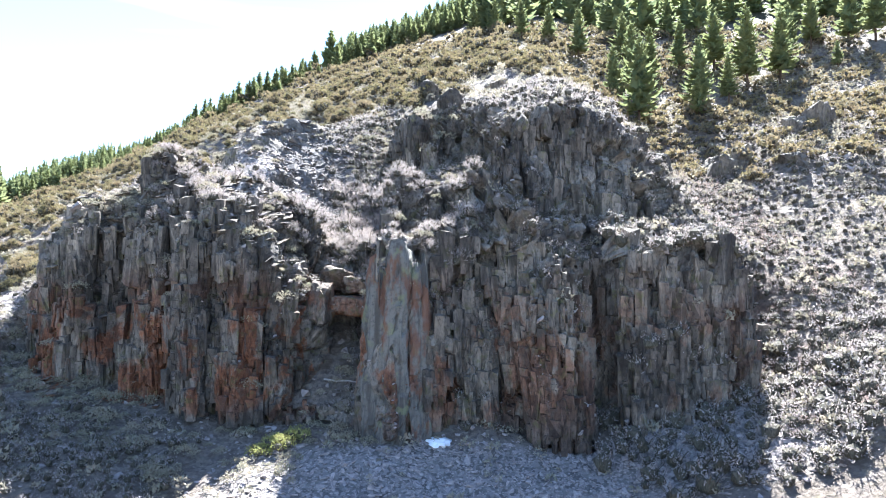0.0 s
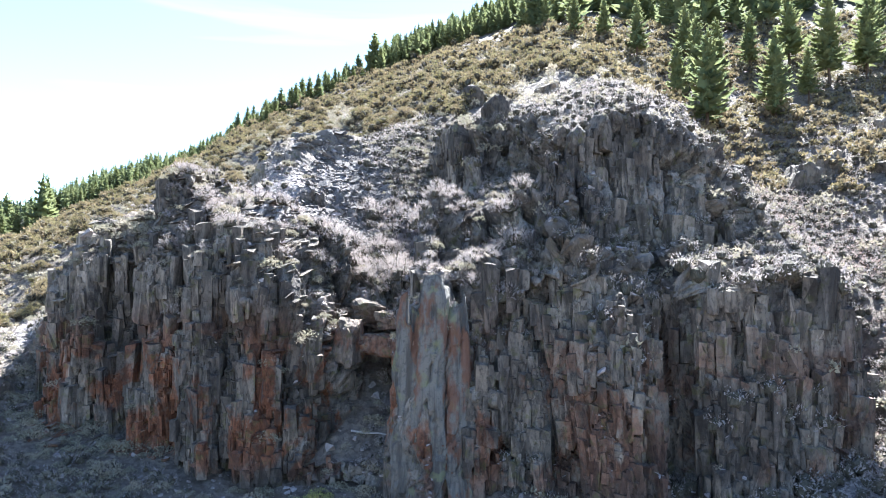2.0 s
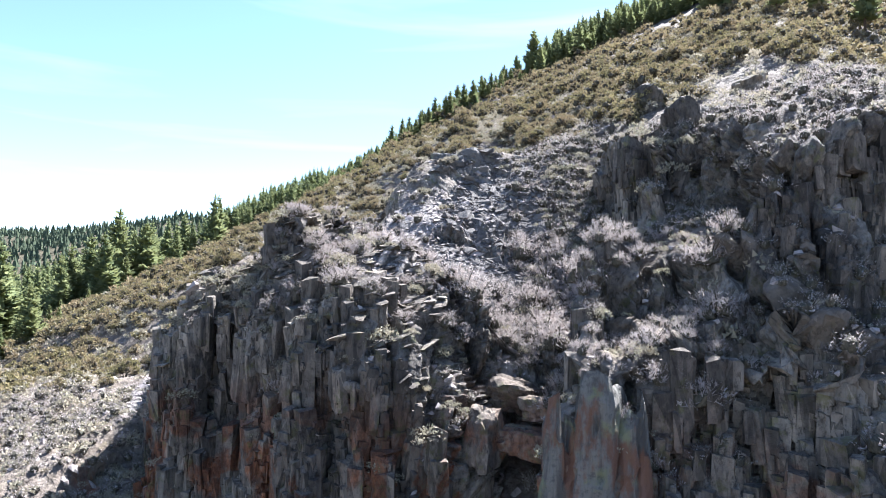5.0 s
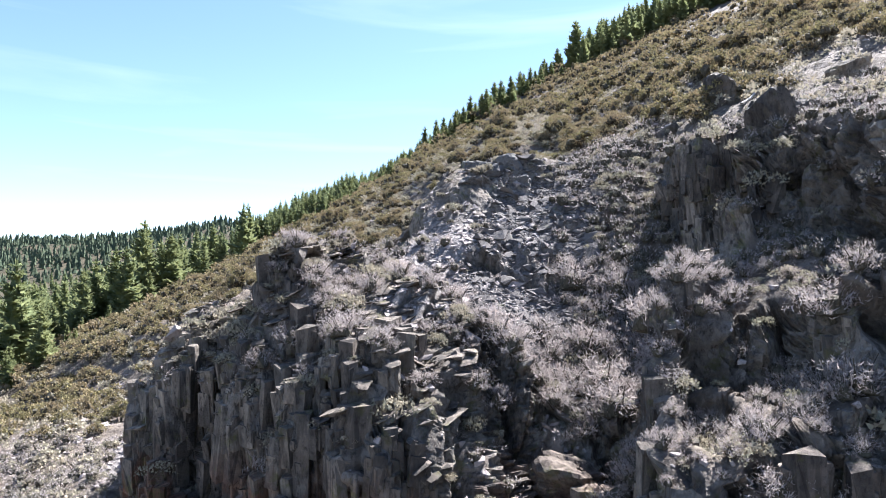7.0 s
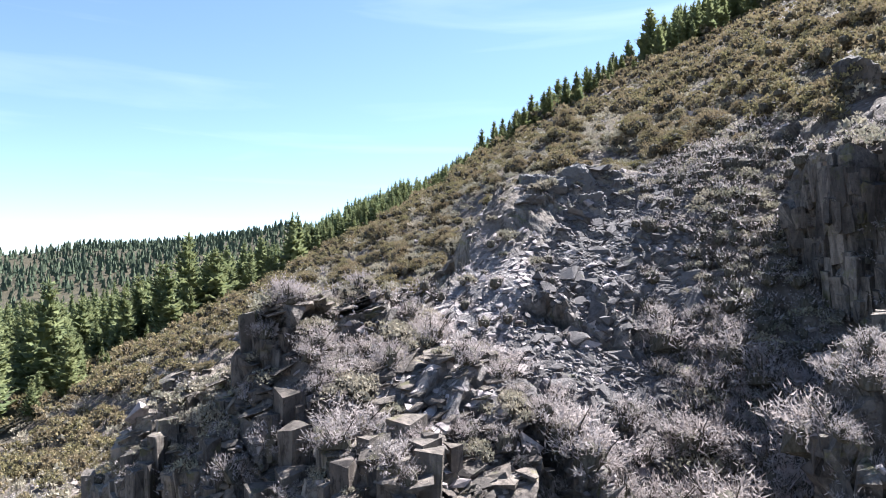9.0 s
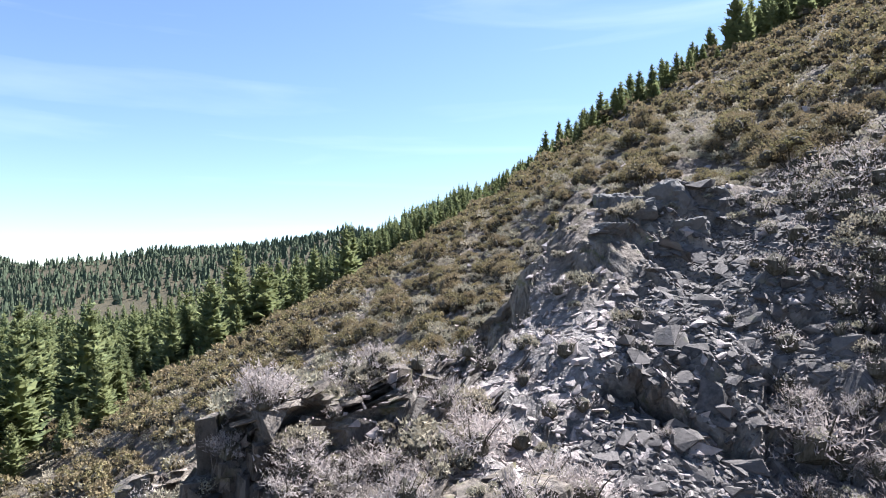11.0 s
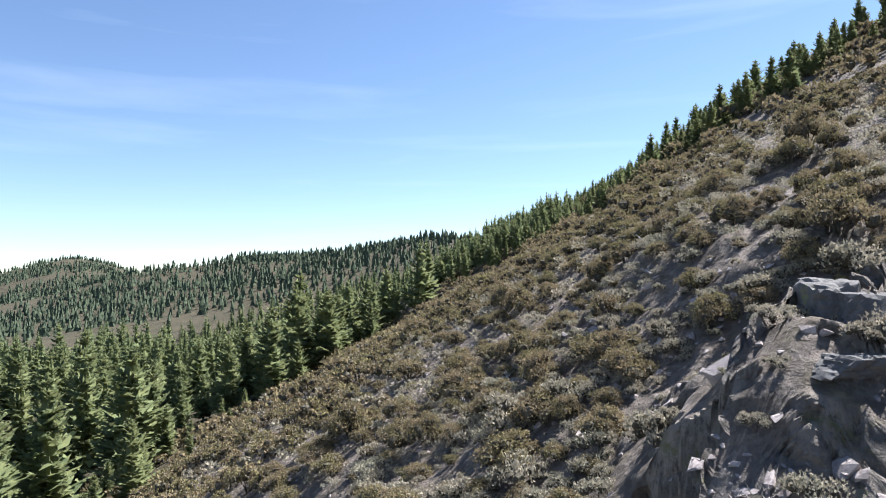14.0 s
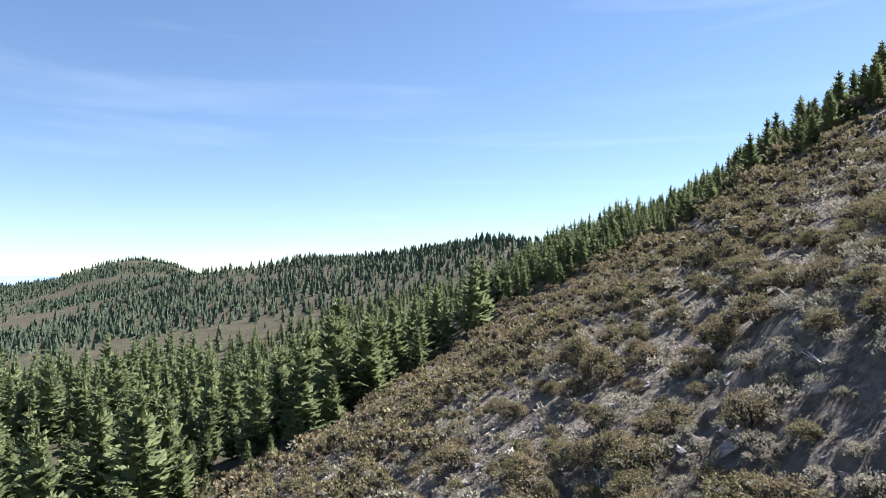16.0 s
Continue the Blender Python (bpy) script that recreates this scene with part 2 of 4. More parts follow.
# even the rows out between neighbouring columns
for _ in range(6):
    mid[1:-1] = (mid[:-2] + 2 * mid[1:-1] + mid[2:]) / 4
Y = np.concatenate([np.repeat(y_front[None], len(xs), 0), mid, np.repeat(y_back[None], len(xs), 0)], axis=1)
X = np.repeat(xs[:, None], Y.shape[1], 1)
Z = crag(X, Y)
P3 = np.stack([X, Y, Z], -1)
du, dv = np.gradient(P3, axis=0), np.gradient(P3, axis=1)
NRM = np.cross(du, dv)
NRM /= np.linalg.norm(NRM, axis=-1, keepdims=True) + 1e-9
steep = 1 - NRM[..., 2]
near = ss(-95, -60, X) * ss(85, 60, X) * ss(50, 58, Y) * ss(150, 120, Y)
rock = ss(0.26, 0.5, steep + 0.16 * vnoise(X / 3.1, Y / 3.1, Z / 3.1, 41) + 0.08 * vnoise(X / 0.9, Y / 0.9, Z / 0.9, 42)) * near
wob = 0.5 * vnoise(X / 4, Y / 4, Z / 6, 70) + 0.18 * vnoise(X / 1.1, Y / 1.1, Z / 2.0, 72)
huge, jh = blocks(X + wob + 0.05 * Z, Y, Z, 4.6, 6.0, 16.0, 12)
big, jb = blocks(X + wob + 0.04 * Z, Y, Z, 1.9, 2.6, 8.0, 11)
med, jm = blocks(X + wob * 0.6, Y, Z + 0.12 * X, 0.95, 1.4, 2.6, 21)
sml, js = blocks(X + 0.1 * wob, Y, Z + 0.1 * X + 0.2 * wob, 0.55, 0.7, 0.7, 27)
lam = vnoise(X / 1.3, Y / 1.3, (Z + 0.15 * X) / 0.28, 29)
broken = ss(-0.35, 0.35, vnoise(X / 4.0, Y / 4.0, Z / 5.0, 73))
relief = 1.25 * huge - 1.5 * jh + 0.5 * big - 0.6 * jb + (0.12 + 0.36 * broken) * med - (0.15 + 0.4 * broken) * jm + (0.05 + 0.24 * broken) * sml - 0.2 * broken * js + 0.12 * broken * lam
soil = 0.35 * fbm(X / 3.5, Y / 3.5, Z / 3.5, 51, 4) + 0.5 * vnoise(X / 11, Y / 11, 0 * X, 57)
relief = relief * (1 - 0.75 * ss(12, 7, np.hypot(X + 25.5, Y - 101)))
disp = rock * relief + (1 - rock) * soil * np.maximum(near, 0.6 * ss(900, 100, np.hypot(X, Y)))
# push mostly level on the walls, upward on the slopes
Q = P3 + NRM * disp[..., None]
nx, ny = X.shape
ids = np.arange(nx * ny).reshape(nx, ny)
quads = np.stack([ids[:-1, :-1], ids[1:, :-1], ids[1:, 1:], ids[:-1, 1:]], -1).reshape(-1, 4)


def mesh_from(name, verts, faces, materials=(), slots=None, smooth=None):
    """A mesh from arrays; faces is an (n, k) array."""
    me = bpy.data.meshes.new(name)
    n, k = faces.shape
    me.vertices.add(len(verts))
    me.vertices.foreach_set("co", np.asarray(verts, dtype=np.float32).ravel())
    me.loops.add(n * k)
    me.loops.foreach_set("vertex_index", faces.ravel().astype(np.int32))
    me.polygons.add(n)
    me.polygons.foreach_set("loop_start", np.arange(0, n * k, k, dtype=np.int32))
    me.polygons.foreach_set("loop_total", np.full(n, k, dtype=np.int32))
    for m in materials:
        me.materials.append(m)
    if slots is not None:
        me.polygons.foreach_set("material_index", slots.astype(np.int32))
    me.polygons.foreach_set("use_smooth", np.zeros(n, dtype=bool) if smooth is None else smooth)
    me.update(calc_edges=True)
    return me

# ---- materials ----
class Nodes:
    """A small helper to wire shader nodes."""

    def __init__(self, name):
        self.mat = bpy.data.materials.new(name)
        self.mat.use_nodes = True
        self.nt = self.mat.node_tree
        self.nt.nodes.clear()
        self.out = self.nt.nodes.new("ShaderNodeOutputMaterial")
        self.geo = self.nt.nodes.new("ShaderNodeNewGeometry")

    def link(self, a, b):
        self.nt.links.new(a, b)

    def put(self, socket, v):
        if hasattr(v, "is_linked"):
            self.link(v, socket)
        else:
            socket.default_value = v

    def coords(self, scale, rot=(0, 0, 0)):
        n = self.nt.nodes.new("ShaderNodeMapping")
        n.inputs["Scale"].default_value = scale
        n.inputs["Rotation"].default_value = rot
        self.link(self.geo.outputs["Position"], n.inputs["Vector"])
        return n.outputs["Vector"]

    def noise(self, scale, vec=None, detail=5.0, rough=0.6, distort=0.0):
        n = self.nt.nodes.new("ShaderNodeTexNoise")
        n.inputs["Scale"].default_value = scale
        n.inputs["Detail"].default_value = detail
        n.inputs["Roughness"].default_value = rough
        n.inputs["Distortion"].default_value = distort
        self.link(vec if vec is not None else self.geo.outputs["Position"], n.inputs["Vector"])
        return n.outputs["Fac"]

    def voronoi(self, scale, vec=None, what="Color", feature="F1"):
        n = self.nt.nodes.new("ShaderNodeTexVoronoi")
        n.feature = feature
        n.inputs["Scale"].default_value = scale
        self.link(vec if vec is not None else self.geo.outputs["Position"], n.inputs["Vector"])
        return n.outputs[what]

    def ramp(self, v, a, b, lo=0.0, hi=1.0):
        n = self.nt.nodes.new("ShaderNodeMapRange")
        n.interpolation_type = "SMOOTHSTEP"
        self.put(n.inputs["Value"], v)
        n.inputs["From Min"].default_value, n.inputs["From Max"].default_value = a, b
        n.inputs["To Min"].default_value, n.inputs["To Max"].default_value = lo, hi
        return n.outputs["Result"]

    def math(self, op, a, b=0.0):
        n = self.nt.nodes.new("ShaderNodeMath")
        n.operation = op
        self.put(n.inputs[0], a)
        self.put(n.inputs[1], b)
        return n.outputs[0]

    def mix(self, fac, a, b, blend="MIX"):
        n = self.nt.nodes.new("ShaderNodeMix")
        n.data_type = "RGBA"
        n.blend_type = blend
        self.put(n.inputs["Factor"], fac)
        self.put(n.inputs["A"], a if hasattr(a, "is_linked") else (*a, 1))
        self.put(n.inputs["B"], b if hasattr(b, "is_linked") else (*b, 1))
        return n.outputs["Result"]

    def attr(self, name):
        n = self.nt.nodes.new("ShaderNodeAttribute")
        n.attribute_name = name
        return n.outputs["Fac"]

    def xyz(self):
        n = self.nt.nodes.new("ShaderNodeSeparateXYZ")
        self.link(self.geo.outputs["Position"], n.inputs[0])
        return n.outputs

    def random(self):
        """One number an object, and one a loose piece."""
        o = self.nt.nodes.new("ShaderNodeObjectInfo")
        return o.outputs["Random"], self.geo.outputs["Random Per Island"]

    def bump(self, height, strength, dist):
        n = self.nt.nodes.new("ShaderNodeBump")
        n.inputs["Strength"].default_value = strength
        n.inputs["Distance"].default_value = dist
        self.link(height, n.inputs["Height"])
        return n.outputs["Normal"]

    def finish(self, color, rough=0.9, normal=None, spec=0.2, through=0.0):
        p = self.nt.nodes.new("ShaderNodeBsdfPrincipled")
        self.put(p.inputs["Base Color"], color if hasattr(color, "is_linked") else (*color, 1))
        self.put(p.inputs["Roughness"], rough)
        p.inputs["Specular IOR Level"].default_value = spec
        if normal is not None:
            self.link(normal, p.inputs["Normal"])
        shader = p.outputs[0]
        if through:
            t = self.nt.nodes.new("ShaderNodeBsdfTranslucent")
            self.put(t.inputs["Color"], color if hasattr(color, "is_linked") else (*color, 1))
            m = self.nt.nodes.new("ShaderNodeMixShader")
            m.inputs[0].default_value = through
            self.link(shader, m.inputs[1])
            self.link(t.outputs[0], m.inputs[2])
            shader = m.outputs[0]
        self.link(shader, self.out.inputs["Surface"])
        return self.mat


def rock_color(n):
    """Grey fractured rock with brown, rust, pale mineral runs and lichen."""
    a = n.noise(0.35, detail=6)
    b = n.noise(2.6, n.coords((1.0, 1.0, 0.55)), detail=7, rough=0.72)
    col = n.mix(n.ramp(a, 0.35, 0.65), (0.135, 0.132, 0.132), (0.27, 0.255, 0.24))
    col = n.mix(n.ramp(b, 0.52, 0.68, 0, 0.7), col, (0.32, 0.30, 0.275))
    col = n.mix(n.ramp(b, 0.33, 0.51, 0.85, 0), col, (0.05, 0.048, 0.048))
    run = n.noise(1.0, n.coords((1.3, 1.3, 0.11)), detail=6)
    col = n.mix(n.ramp(run, 0.52, 0.62, 0, 0.65), col, (0.085, 0.08, 0.077))
    col = n.mix(n.ramp(run, 0.30, 0.42, 0.5, 0), col, (0.32, 0.30, 0.28))
    x, y, z = n.xyz()
    low = n.math("MULTIPLY", n.ramp(z, 20.0, 12.0), n.ramp(y, 80.0, 72.0))
    low = n.math("MULTIPLY", low, n.ramp(x, 25.0, -18.0, 0.45, 1.0))
    rust = n.noise(0.17, n.coords((1.0, 1.0, 0.75)), detail=9, rough=0.62, distort=0.7)
    rust = n.math("MULTIPLY", n.ramp(rust, 0.475, 0.54), low)
    rust = n.math("MULTIPLY", rust, n.ramp(z, 2.0, 6.5, 0.2, 1.0))
    tone = n.mix(n.ramp(b, 0.35, 0.65), (0.125, 0.06, 0.04), (0.27, 0.125, 0.072))
    col = n.mix(n.math("MULTIPLY", rust, n.ramp(n.noise(1.7, detail=6), 0.3, 0.5, 0.35, 0.95)), col, tone)
    pale = n.noise(0.42, n.coords((1.5, 1.5, 0.45)), detail=6)
    col = n.mix(n.math("MULTIPLY", n.ramp(pale, 0.60, 0.70), n.ramp(z, 20.0, 10.0, 0.15, 0.75)), col, (0.38, 0.36, 0.33))
    lich = n.noise(0.8, detail=7, rough=0.7)
    col = n.mix(n.ramp(lich, 0.54, 0.66, 0, 0.65), col, (0.14, 0.15, 0.07))
    patch = n.mix(n.ramp(n.noise(0.13, n.coords((1.0, 1.0, 0.7)), detail=5), 0.38, 0.60), (0.55, 0.50, 0.46), (1.08, 1.0, 0.90))
    return n.mix(1.0, col, patch, "MULTIPLY"), b


def make_ground_material():
    n = Nodes("hillside")
    rk, b = rock_color(n)
    a = n.noise(0.18, detail=6)
    c = n.noise(1.3, detail=8, rough=0.7)
    soil = n.mix(n.ramp(a, 0.35, 0.65), (0.125, 0.107, 0.093), (0.225, 0.197, 0.176))
    soil = n.mix(n.ramp(c, 0.44, 0.56, 0, 0.85), soil, (0.095, 0.082, 0.066))
    grass = n.noise(0.55, detail=8, rough=0.72)
    soil = n.mix(n.ramp(grass, 0.54, 0.68, 0, 0.6), soil, (0.23, 0.21, 0.125))
    st = n.voronoi(3.2)
    sep = n.nt.nodes.new("ShaderNodeSeparateColor")
    n.link(st, sep.inputs[0])
    stone = n.mix(sep.outputs[0], (0.12, 0.105, 0.096), (0.265, 0.238, 0.215))
    soil = n.mix(n.ramp(n.noise(0.4, detail=6), 0.42, 0.62, 0.15, 0.8), soil, stone)
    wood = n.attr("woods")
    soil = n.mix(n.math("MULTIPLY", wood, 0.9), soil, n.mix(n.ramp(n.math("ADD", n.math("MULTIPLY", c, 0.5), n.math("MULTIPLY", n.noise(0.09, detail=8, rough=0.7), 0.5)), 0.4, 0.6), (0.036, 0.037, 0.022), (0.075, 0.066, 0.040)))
    soil = n.mix(1.0, soil, (0.88, 0.83, 0.78), "MULTIPLY")
    scree = n.attr("scree")
    soil = n.mix(scree, soil, n.mix(sep.outputs[1], (0.115, 0.105, 0.099), (0.27, 0.245, 0.23)))
    col = n.mix(n.attr("rock"), soil, rk)
    fine = n.noise(5.5, detail=8, rough=0.7)
    vd = n.voronoi(2.1, n.coords((1.0, 1.0, 0.8)), "Distance")
    h = n.math("ADD", n.math("MULTIPLY", fine, 0.6), n.math("MULTIPLY", vd, 0.5))
    h = n.math("ADD", h, n.math("MULTIPLY", c, 0.8))
    return n.finish(col, 0.92, n.bump(h, 0.9, 0.35), 0.15)


def make_stone_material(name, dark, light, lichen=0.25):
    n = Nodes(name)
    ob, isl = n.random()
    pick = n.math("FRACT", n.math("ADD", ob, n.math("MULTIPLY", isl, 7.3)))
    b = n.noise(3.0, detail=7, rough=0.7)
    col = n.mix(pick, dark, light)
    col = n.mix(n.ramp(b, 0.3, 0.7, 0, 0.5), col, tuple(v * 1.5 for v in light))
    col = n.mix(n.ramp(n.noise(1.1, detail=6), 0.6, 0.72, 0, lichen), col, (0.20, 0.20, 0.08))
    return n.finish(col, 0.9, n.bump(n.noise(6.0, detail=8, rough=0.7), 0.7, 0.12), 0.2)


def make_leaf_material(name, dark, light, tip, through=0.2):
    n = Nodes(name)
    ob, isl = n.random()
    col = n.mix(n.ramp(isl, 0.0, 1.0), dark, light)
    patch = n.noise(0.45, detail=3)
    col = n.mix(n.math("MULTIPLY", n.ramp(patch, 0.4, 0.6), 0.75), col, tip)
    col = n.mix(n.math("MULTIPLY", ob, 0.45), col, tip)
    return n.finish(col, 0.9, None, 0.05, through)


def make_bark_material(name, dark, light):
    n = Nodes(name)
    b = n.noise(4.0, n.coords((2, 2, 0.5)), detail=6)
    return n.finish(n.mix(n.ramp(b, 0.35, 0.65), dark, light), 0.9, n.bump(b, 0.8, 0.05), 0.15)


M_GROUND = make_ground_material()
M_TALUS = make_stone_material("dark_stone", (0.032, 0.029, 0.028), (0.125, 0.112, 0.105), 0.2)
M_SCREE = make_stone_material("pale_stone", (0.13, 0.112, 0.104), (0.33, 0.285, 0.266), 0.12)
M_PINE = make_leaf_material("pine_needles", (0.090, 0.118, 0.064), (0.18, 0.208, 0.098), (0.215, 0.228, 0.102), 0.35)
M_FOREST = make_leaf_material("pine_needles_far", (0.090, 0.118, 0.065), (0.175, 0.202, 0.097), (0.205, 0.222, 0.10), 0.35)
M_FAR = make_leaf_material("far_pine_needles", (0.048, 0.066, 0.046), (0.085, 0.108, 0.070), (0.098, 0.115, 0.07), 0.15)
M_BARK = make_bark_material("pine_bark", (0.055, 0.04, 0.03), (0.13, 0.09, 0.065))
M_OLIVE = make_leaf_material("olive_leaves", (0.105, 0.096, 0.050), (0.235, 0.208, 0.098), (0.225, 0.172, 0.108), 0.3)
M_SAGE = make_leaf_material("sage_leaves", (0.18, 0.17, 0.125), (0.33, 0.31, 0.225), (0.33, 0.285, 0.215), 0.3)
M_GREY = make_leaf_material("bare_twigs", (0.21, 0.187, 0.174), (0.39, 0.35, 0.33), (0.35, 0.30, 0.277), 0.35)
M_PINK = make_leaf_material("reddish_twigs", (0.26, 0.205, 0.185), (0.47, 0.385, 0.35), (0.40, 0.30, 0.265), 0.2)
# dark tone of the stems, and of the lumps that paint shade inside shrubs
M_STEM_SHADE = make_bark_material("shrub_stem_and_shade", (0.05, 0.045, 0.033), (0.105, 0.094, 0.072))
M_DEAD = make_bark_material("bleached_wood", (0.30, 0.28, 0.26), (0.50, 0.47, 0.44))

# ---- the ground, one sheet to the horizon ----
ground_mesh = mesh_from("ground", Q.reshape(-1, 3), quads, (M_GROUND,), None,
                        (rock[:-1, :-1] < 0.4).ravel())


def forest_edge(y):
    return line(y, (60, -92), (100, -104), (128, -115), (166, -127), (193, -129), (204, -134), (216, -130), (228, -104), (240, -64), (250, 0))


def give_attribute(me, name, values):
    at = me.attributes.new(name, "FLOAT", "POINT")
    at.data.foreach_set("value", np.asarray(values, dtype=np.float32).ravel())


def scree_zone(x, y):
    n = 1.6 * vnoise(x / 2.2, y / 2.2, 0 * x, 63)
    a = ss(7.5, 4.5, np.abs(x + 24.5 + n)) * ss(71.5, 74.0, y) * ss(97, 92, y)
    b = ss(3.2, 1.8, np.abs(x + 14.6 + n * 0.6 + 0.25 * (y - 80))) * ss(75, 79, y) * ss(90, 86, y)
    c = ss(62, 60, y) * ss(50, 54, y) * ss(-22, -12, x) * ss(34, 28, x)
    d = ss(4, 2, np.abs(x + 52 + 0.6 * (y - 82))) * ss(72, 76, y) * ss(92, 87, y)
    return np.maximum(np.maximum(a, b), np.maximum(c, d))


give_attribute(ground_mesh, "rock", rock)
give_attribute(ground_mesh, "scree", np.clip(scree_zone(X, Y) + talus(X, Y), 0, 1))
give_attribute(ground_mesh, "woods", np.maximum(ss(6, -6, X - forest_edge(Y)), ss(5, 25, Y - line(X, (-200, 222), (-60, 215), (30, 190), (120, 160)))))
ground = tagged(new("ground", ground_mesh), "steep dry stony hillside with jointed grey and rust-stained rock cliffs", "ground", kind="structure")


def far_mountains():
    """A low range beyond the last hill, a long ridge with a front and a back slope; its blue is haze put into the
    colour.
    """
    n = Nodes("far_mountain_haze")
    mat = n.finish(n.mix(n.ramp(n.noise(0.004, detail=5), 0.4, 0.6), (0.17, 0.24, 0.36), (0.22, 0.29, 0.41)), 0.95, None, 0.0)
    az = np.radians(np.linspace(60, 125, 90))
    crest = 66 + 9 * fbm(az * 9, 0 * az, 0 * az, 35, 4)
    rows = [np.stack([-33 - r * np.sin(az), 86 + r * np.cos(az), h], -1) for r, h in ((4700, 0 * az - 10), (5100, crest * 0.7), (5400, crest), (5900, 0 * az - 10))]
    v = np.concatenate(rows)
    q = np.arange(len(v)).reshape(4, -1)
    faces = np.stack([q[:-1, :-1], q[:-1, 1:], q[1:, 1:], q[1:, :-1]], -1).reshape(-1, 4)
    tagged(new("backdrop", mesh_from("backdrop", v, faces, (mat,))), "low mountain range on the skyline, painted in haze blue", "mountains", kind="structure")


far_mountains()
from mathutils.bvhtree import BVHTree

ci = np.where((xs > -100) & (xs < 90))[0]
ri = np.arange(0, ny)[(Y[nx // 2] > 48) & (Y[nx // 2] < 160)]
sub = ids[ci[0]:ci[-1], ri[0]:ri[-1]]
subq = np.stack([sub[:-1, :-1], sub[1:, :-1], sub[1:, 1:], sub[:-1, 1:]], -1).reshape(-1, 4)
loc = -np.ones(nx * ny, dtype=np.int64)
loc[sub.ravel()] = np.arange(sub.size)
TREE = BVHTree.FromPolygons(Q.reshape(-1, 3)[sub.ravel()].tolist(), loc[subq].tolist())


def soil_at(x, y):
    z = crag(x, y)
    s = 0.35 * fbm(x / 3.5, y / 3.5, z / 3.5, 51, 4) + 0.5 * vnoise(x / 11, y / 11, 0 * x, 57)
    return z + s * 0.6 * ss(900, 100, np.hypot(x, y))


def settle(x, y, steepest=0.55):
    """Places on the ground below each x, y: (x, y, z) with those on too steep rock left out."""
    z = soil_at(x, y)
    keep = np.ones(len(x), dtype=bool)
    slope_n = np.zeros((len(x), 3))
    slope_n[:, 2] = 1
    for i in range(len(x)):
        if -95 < x[i] < 85 and 54 < y[i] < 145:
            hit, nrm, _, _ = TREE.ray_cast(Vector((x[i], y[i], 200)), Vector((0, 0, -1)))
            if hit is not None:
                z[i] = hit.z
                slope_n[i] = nrm
                keep[i] = abs(nrm.z) > steepest
    return np.stack([x, y, z], -1)[keep], slope_n[keep]


RNG = np.random.default_rng(7)


def scatter(count, x0, x1, y0, y1, density, spacing):
    """Random places with a density from 0 to 1 and a least distance from one another."""
    x, y = RNG.uniform(x0, x1, count * 16), RNG.uniform(y0, y1, count * 16)
    ok = RNG.random(count * 16) < density(x, y)
    x, y = x[ok], y[ok]
    cell, px, py = {}, [], []
    for a, b in zip(x, y):
        i, j = int(a // spacing), int(b // spacing)
        if any((a - c) ** 2 + (b - d) ** 2 < spacing * spacing for u in (-1, 0, 1) for v in (-1, 0, 1) for c, d in cell.get((i + u, j + v), ())):
            continue
        cell.setdefault((i, j), []).append((a, b))
        px.append(a)
        py.append(b)
        if len(px) >= count:
            break
    return np.array(px), np.array(py)


# ---- plants ----
def unit(n, rng):
    v = rng.normal(size=(n, 3))
    return v / np.linalg.norm(v, axis=1, keepdims=True)


def tufts(at, along, size, width, rng, face=None):
    """Narrow triangles at the places given, pointing roughly along and facing out; (n, 3, 3)."""
    n = len(at)
    d = along + 0.55 * unit(n, rng)
    d /= np.linalg.norm(d, axis=1, keepdims=True)
    s = np.cross(d, unit(n, rng) if face is None else face + 0.45 * unit(n, rng))
    s /= np.linalg.norm(s, axis=1, keepdims=True) + 1e-9
    L = (size * rng.uniform(0.7, 1.3, n))[:, None]
    W = L * width
    return np.stack([at - s * W, at + s * W, at + d * L], 1)


def tube(points, radii, sides=5):
    """Triangles of a tapered stem along the points."""
    tri, rings = [], []
    for p, r in zip(points, radii):
        a = np.linspace(0, 2 * np.pi, sides, endpoint=False)
        rings.append(np.stack([p[0] + r * np.cos(a), p[1] + r * np.sin(a), np.full(sides, p[2])], -1))
    for k in range(len(rings) - 1):
        for i in range(sides):
            j = (i + 1) % sides
            tri.append((rings[k][i], rings[k][j], rings[k + 1][j]))
            tri.append((rings[k][i], rings[k + 1][j], rings[k + 1][i]))
    return np.array(tri)


def soup(name, tri, material):
    return mesh_from(name, tri.reshape(-1, 3), np.arange(len(tri) * 3).reshape(-1, 3), (material,))


def cone_tree(h, r, z0, tiers, sides, rng, star=0.62):
    """Ragged stacked skirts of boughs; every other point is drawn in."""
    tri = []
    for k in range(tiers):
        f = k / tiers
        zb = z0 + (h * 0.93 - z0) * f
        zt = min(h, zb + (h - z0) * (0.24 + 1.0 / tiers))
        a = np.linspace(0, 6.283, sides, endpoint=False) + rng.uniform(0, 6.28) + rng.normal(0, 0.12, sides)
        rad = r * (1 - f * 0.95) ** 0.66 * rng.uniform(0.75, 1.15, sides) * np.where(np.arange(sides) % 2 == 0, 1.0, star)
        ring = np.stack([np.cos(a) * rad, np.sin(a) * rad, zb + rng.uniform(-0.03, 0.02, sides) * h - 0.12 * rad], -1)
        for i in range(sides):
            tri.append((ring[i], ring[(i + 1) % sides], (0, 0, zt)))
    return np.array(tri)


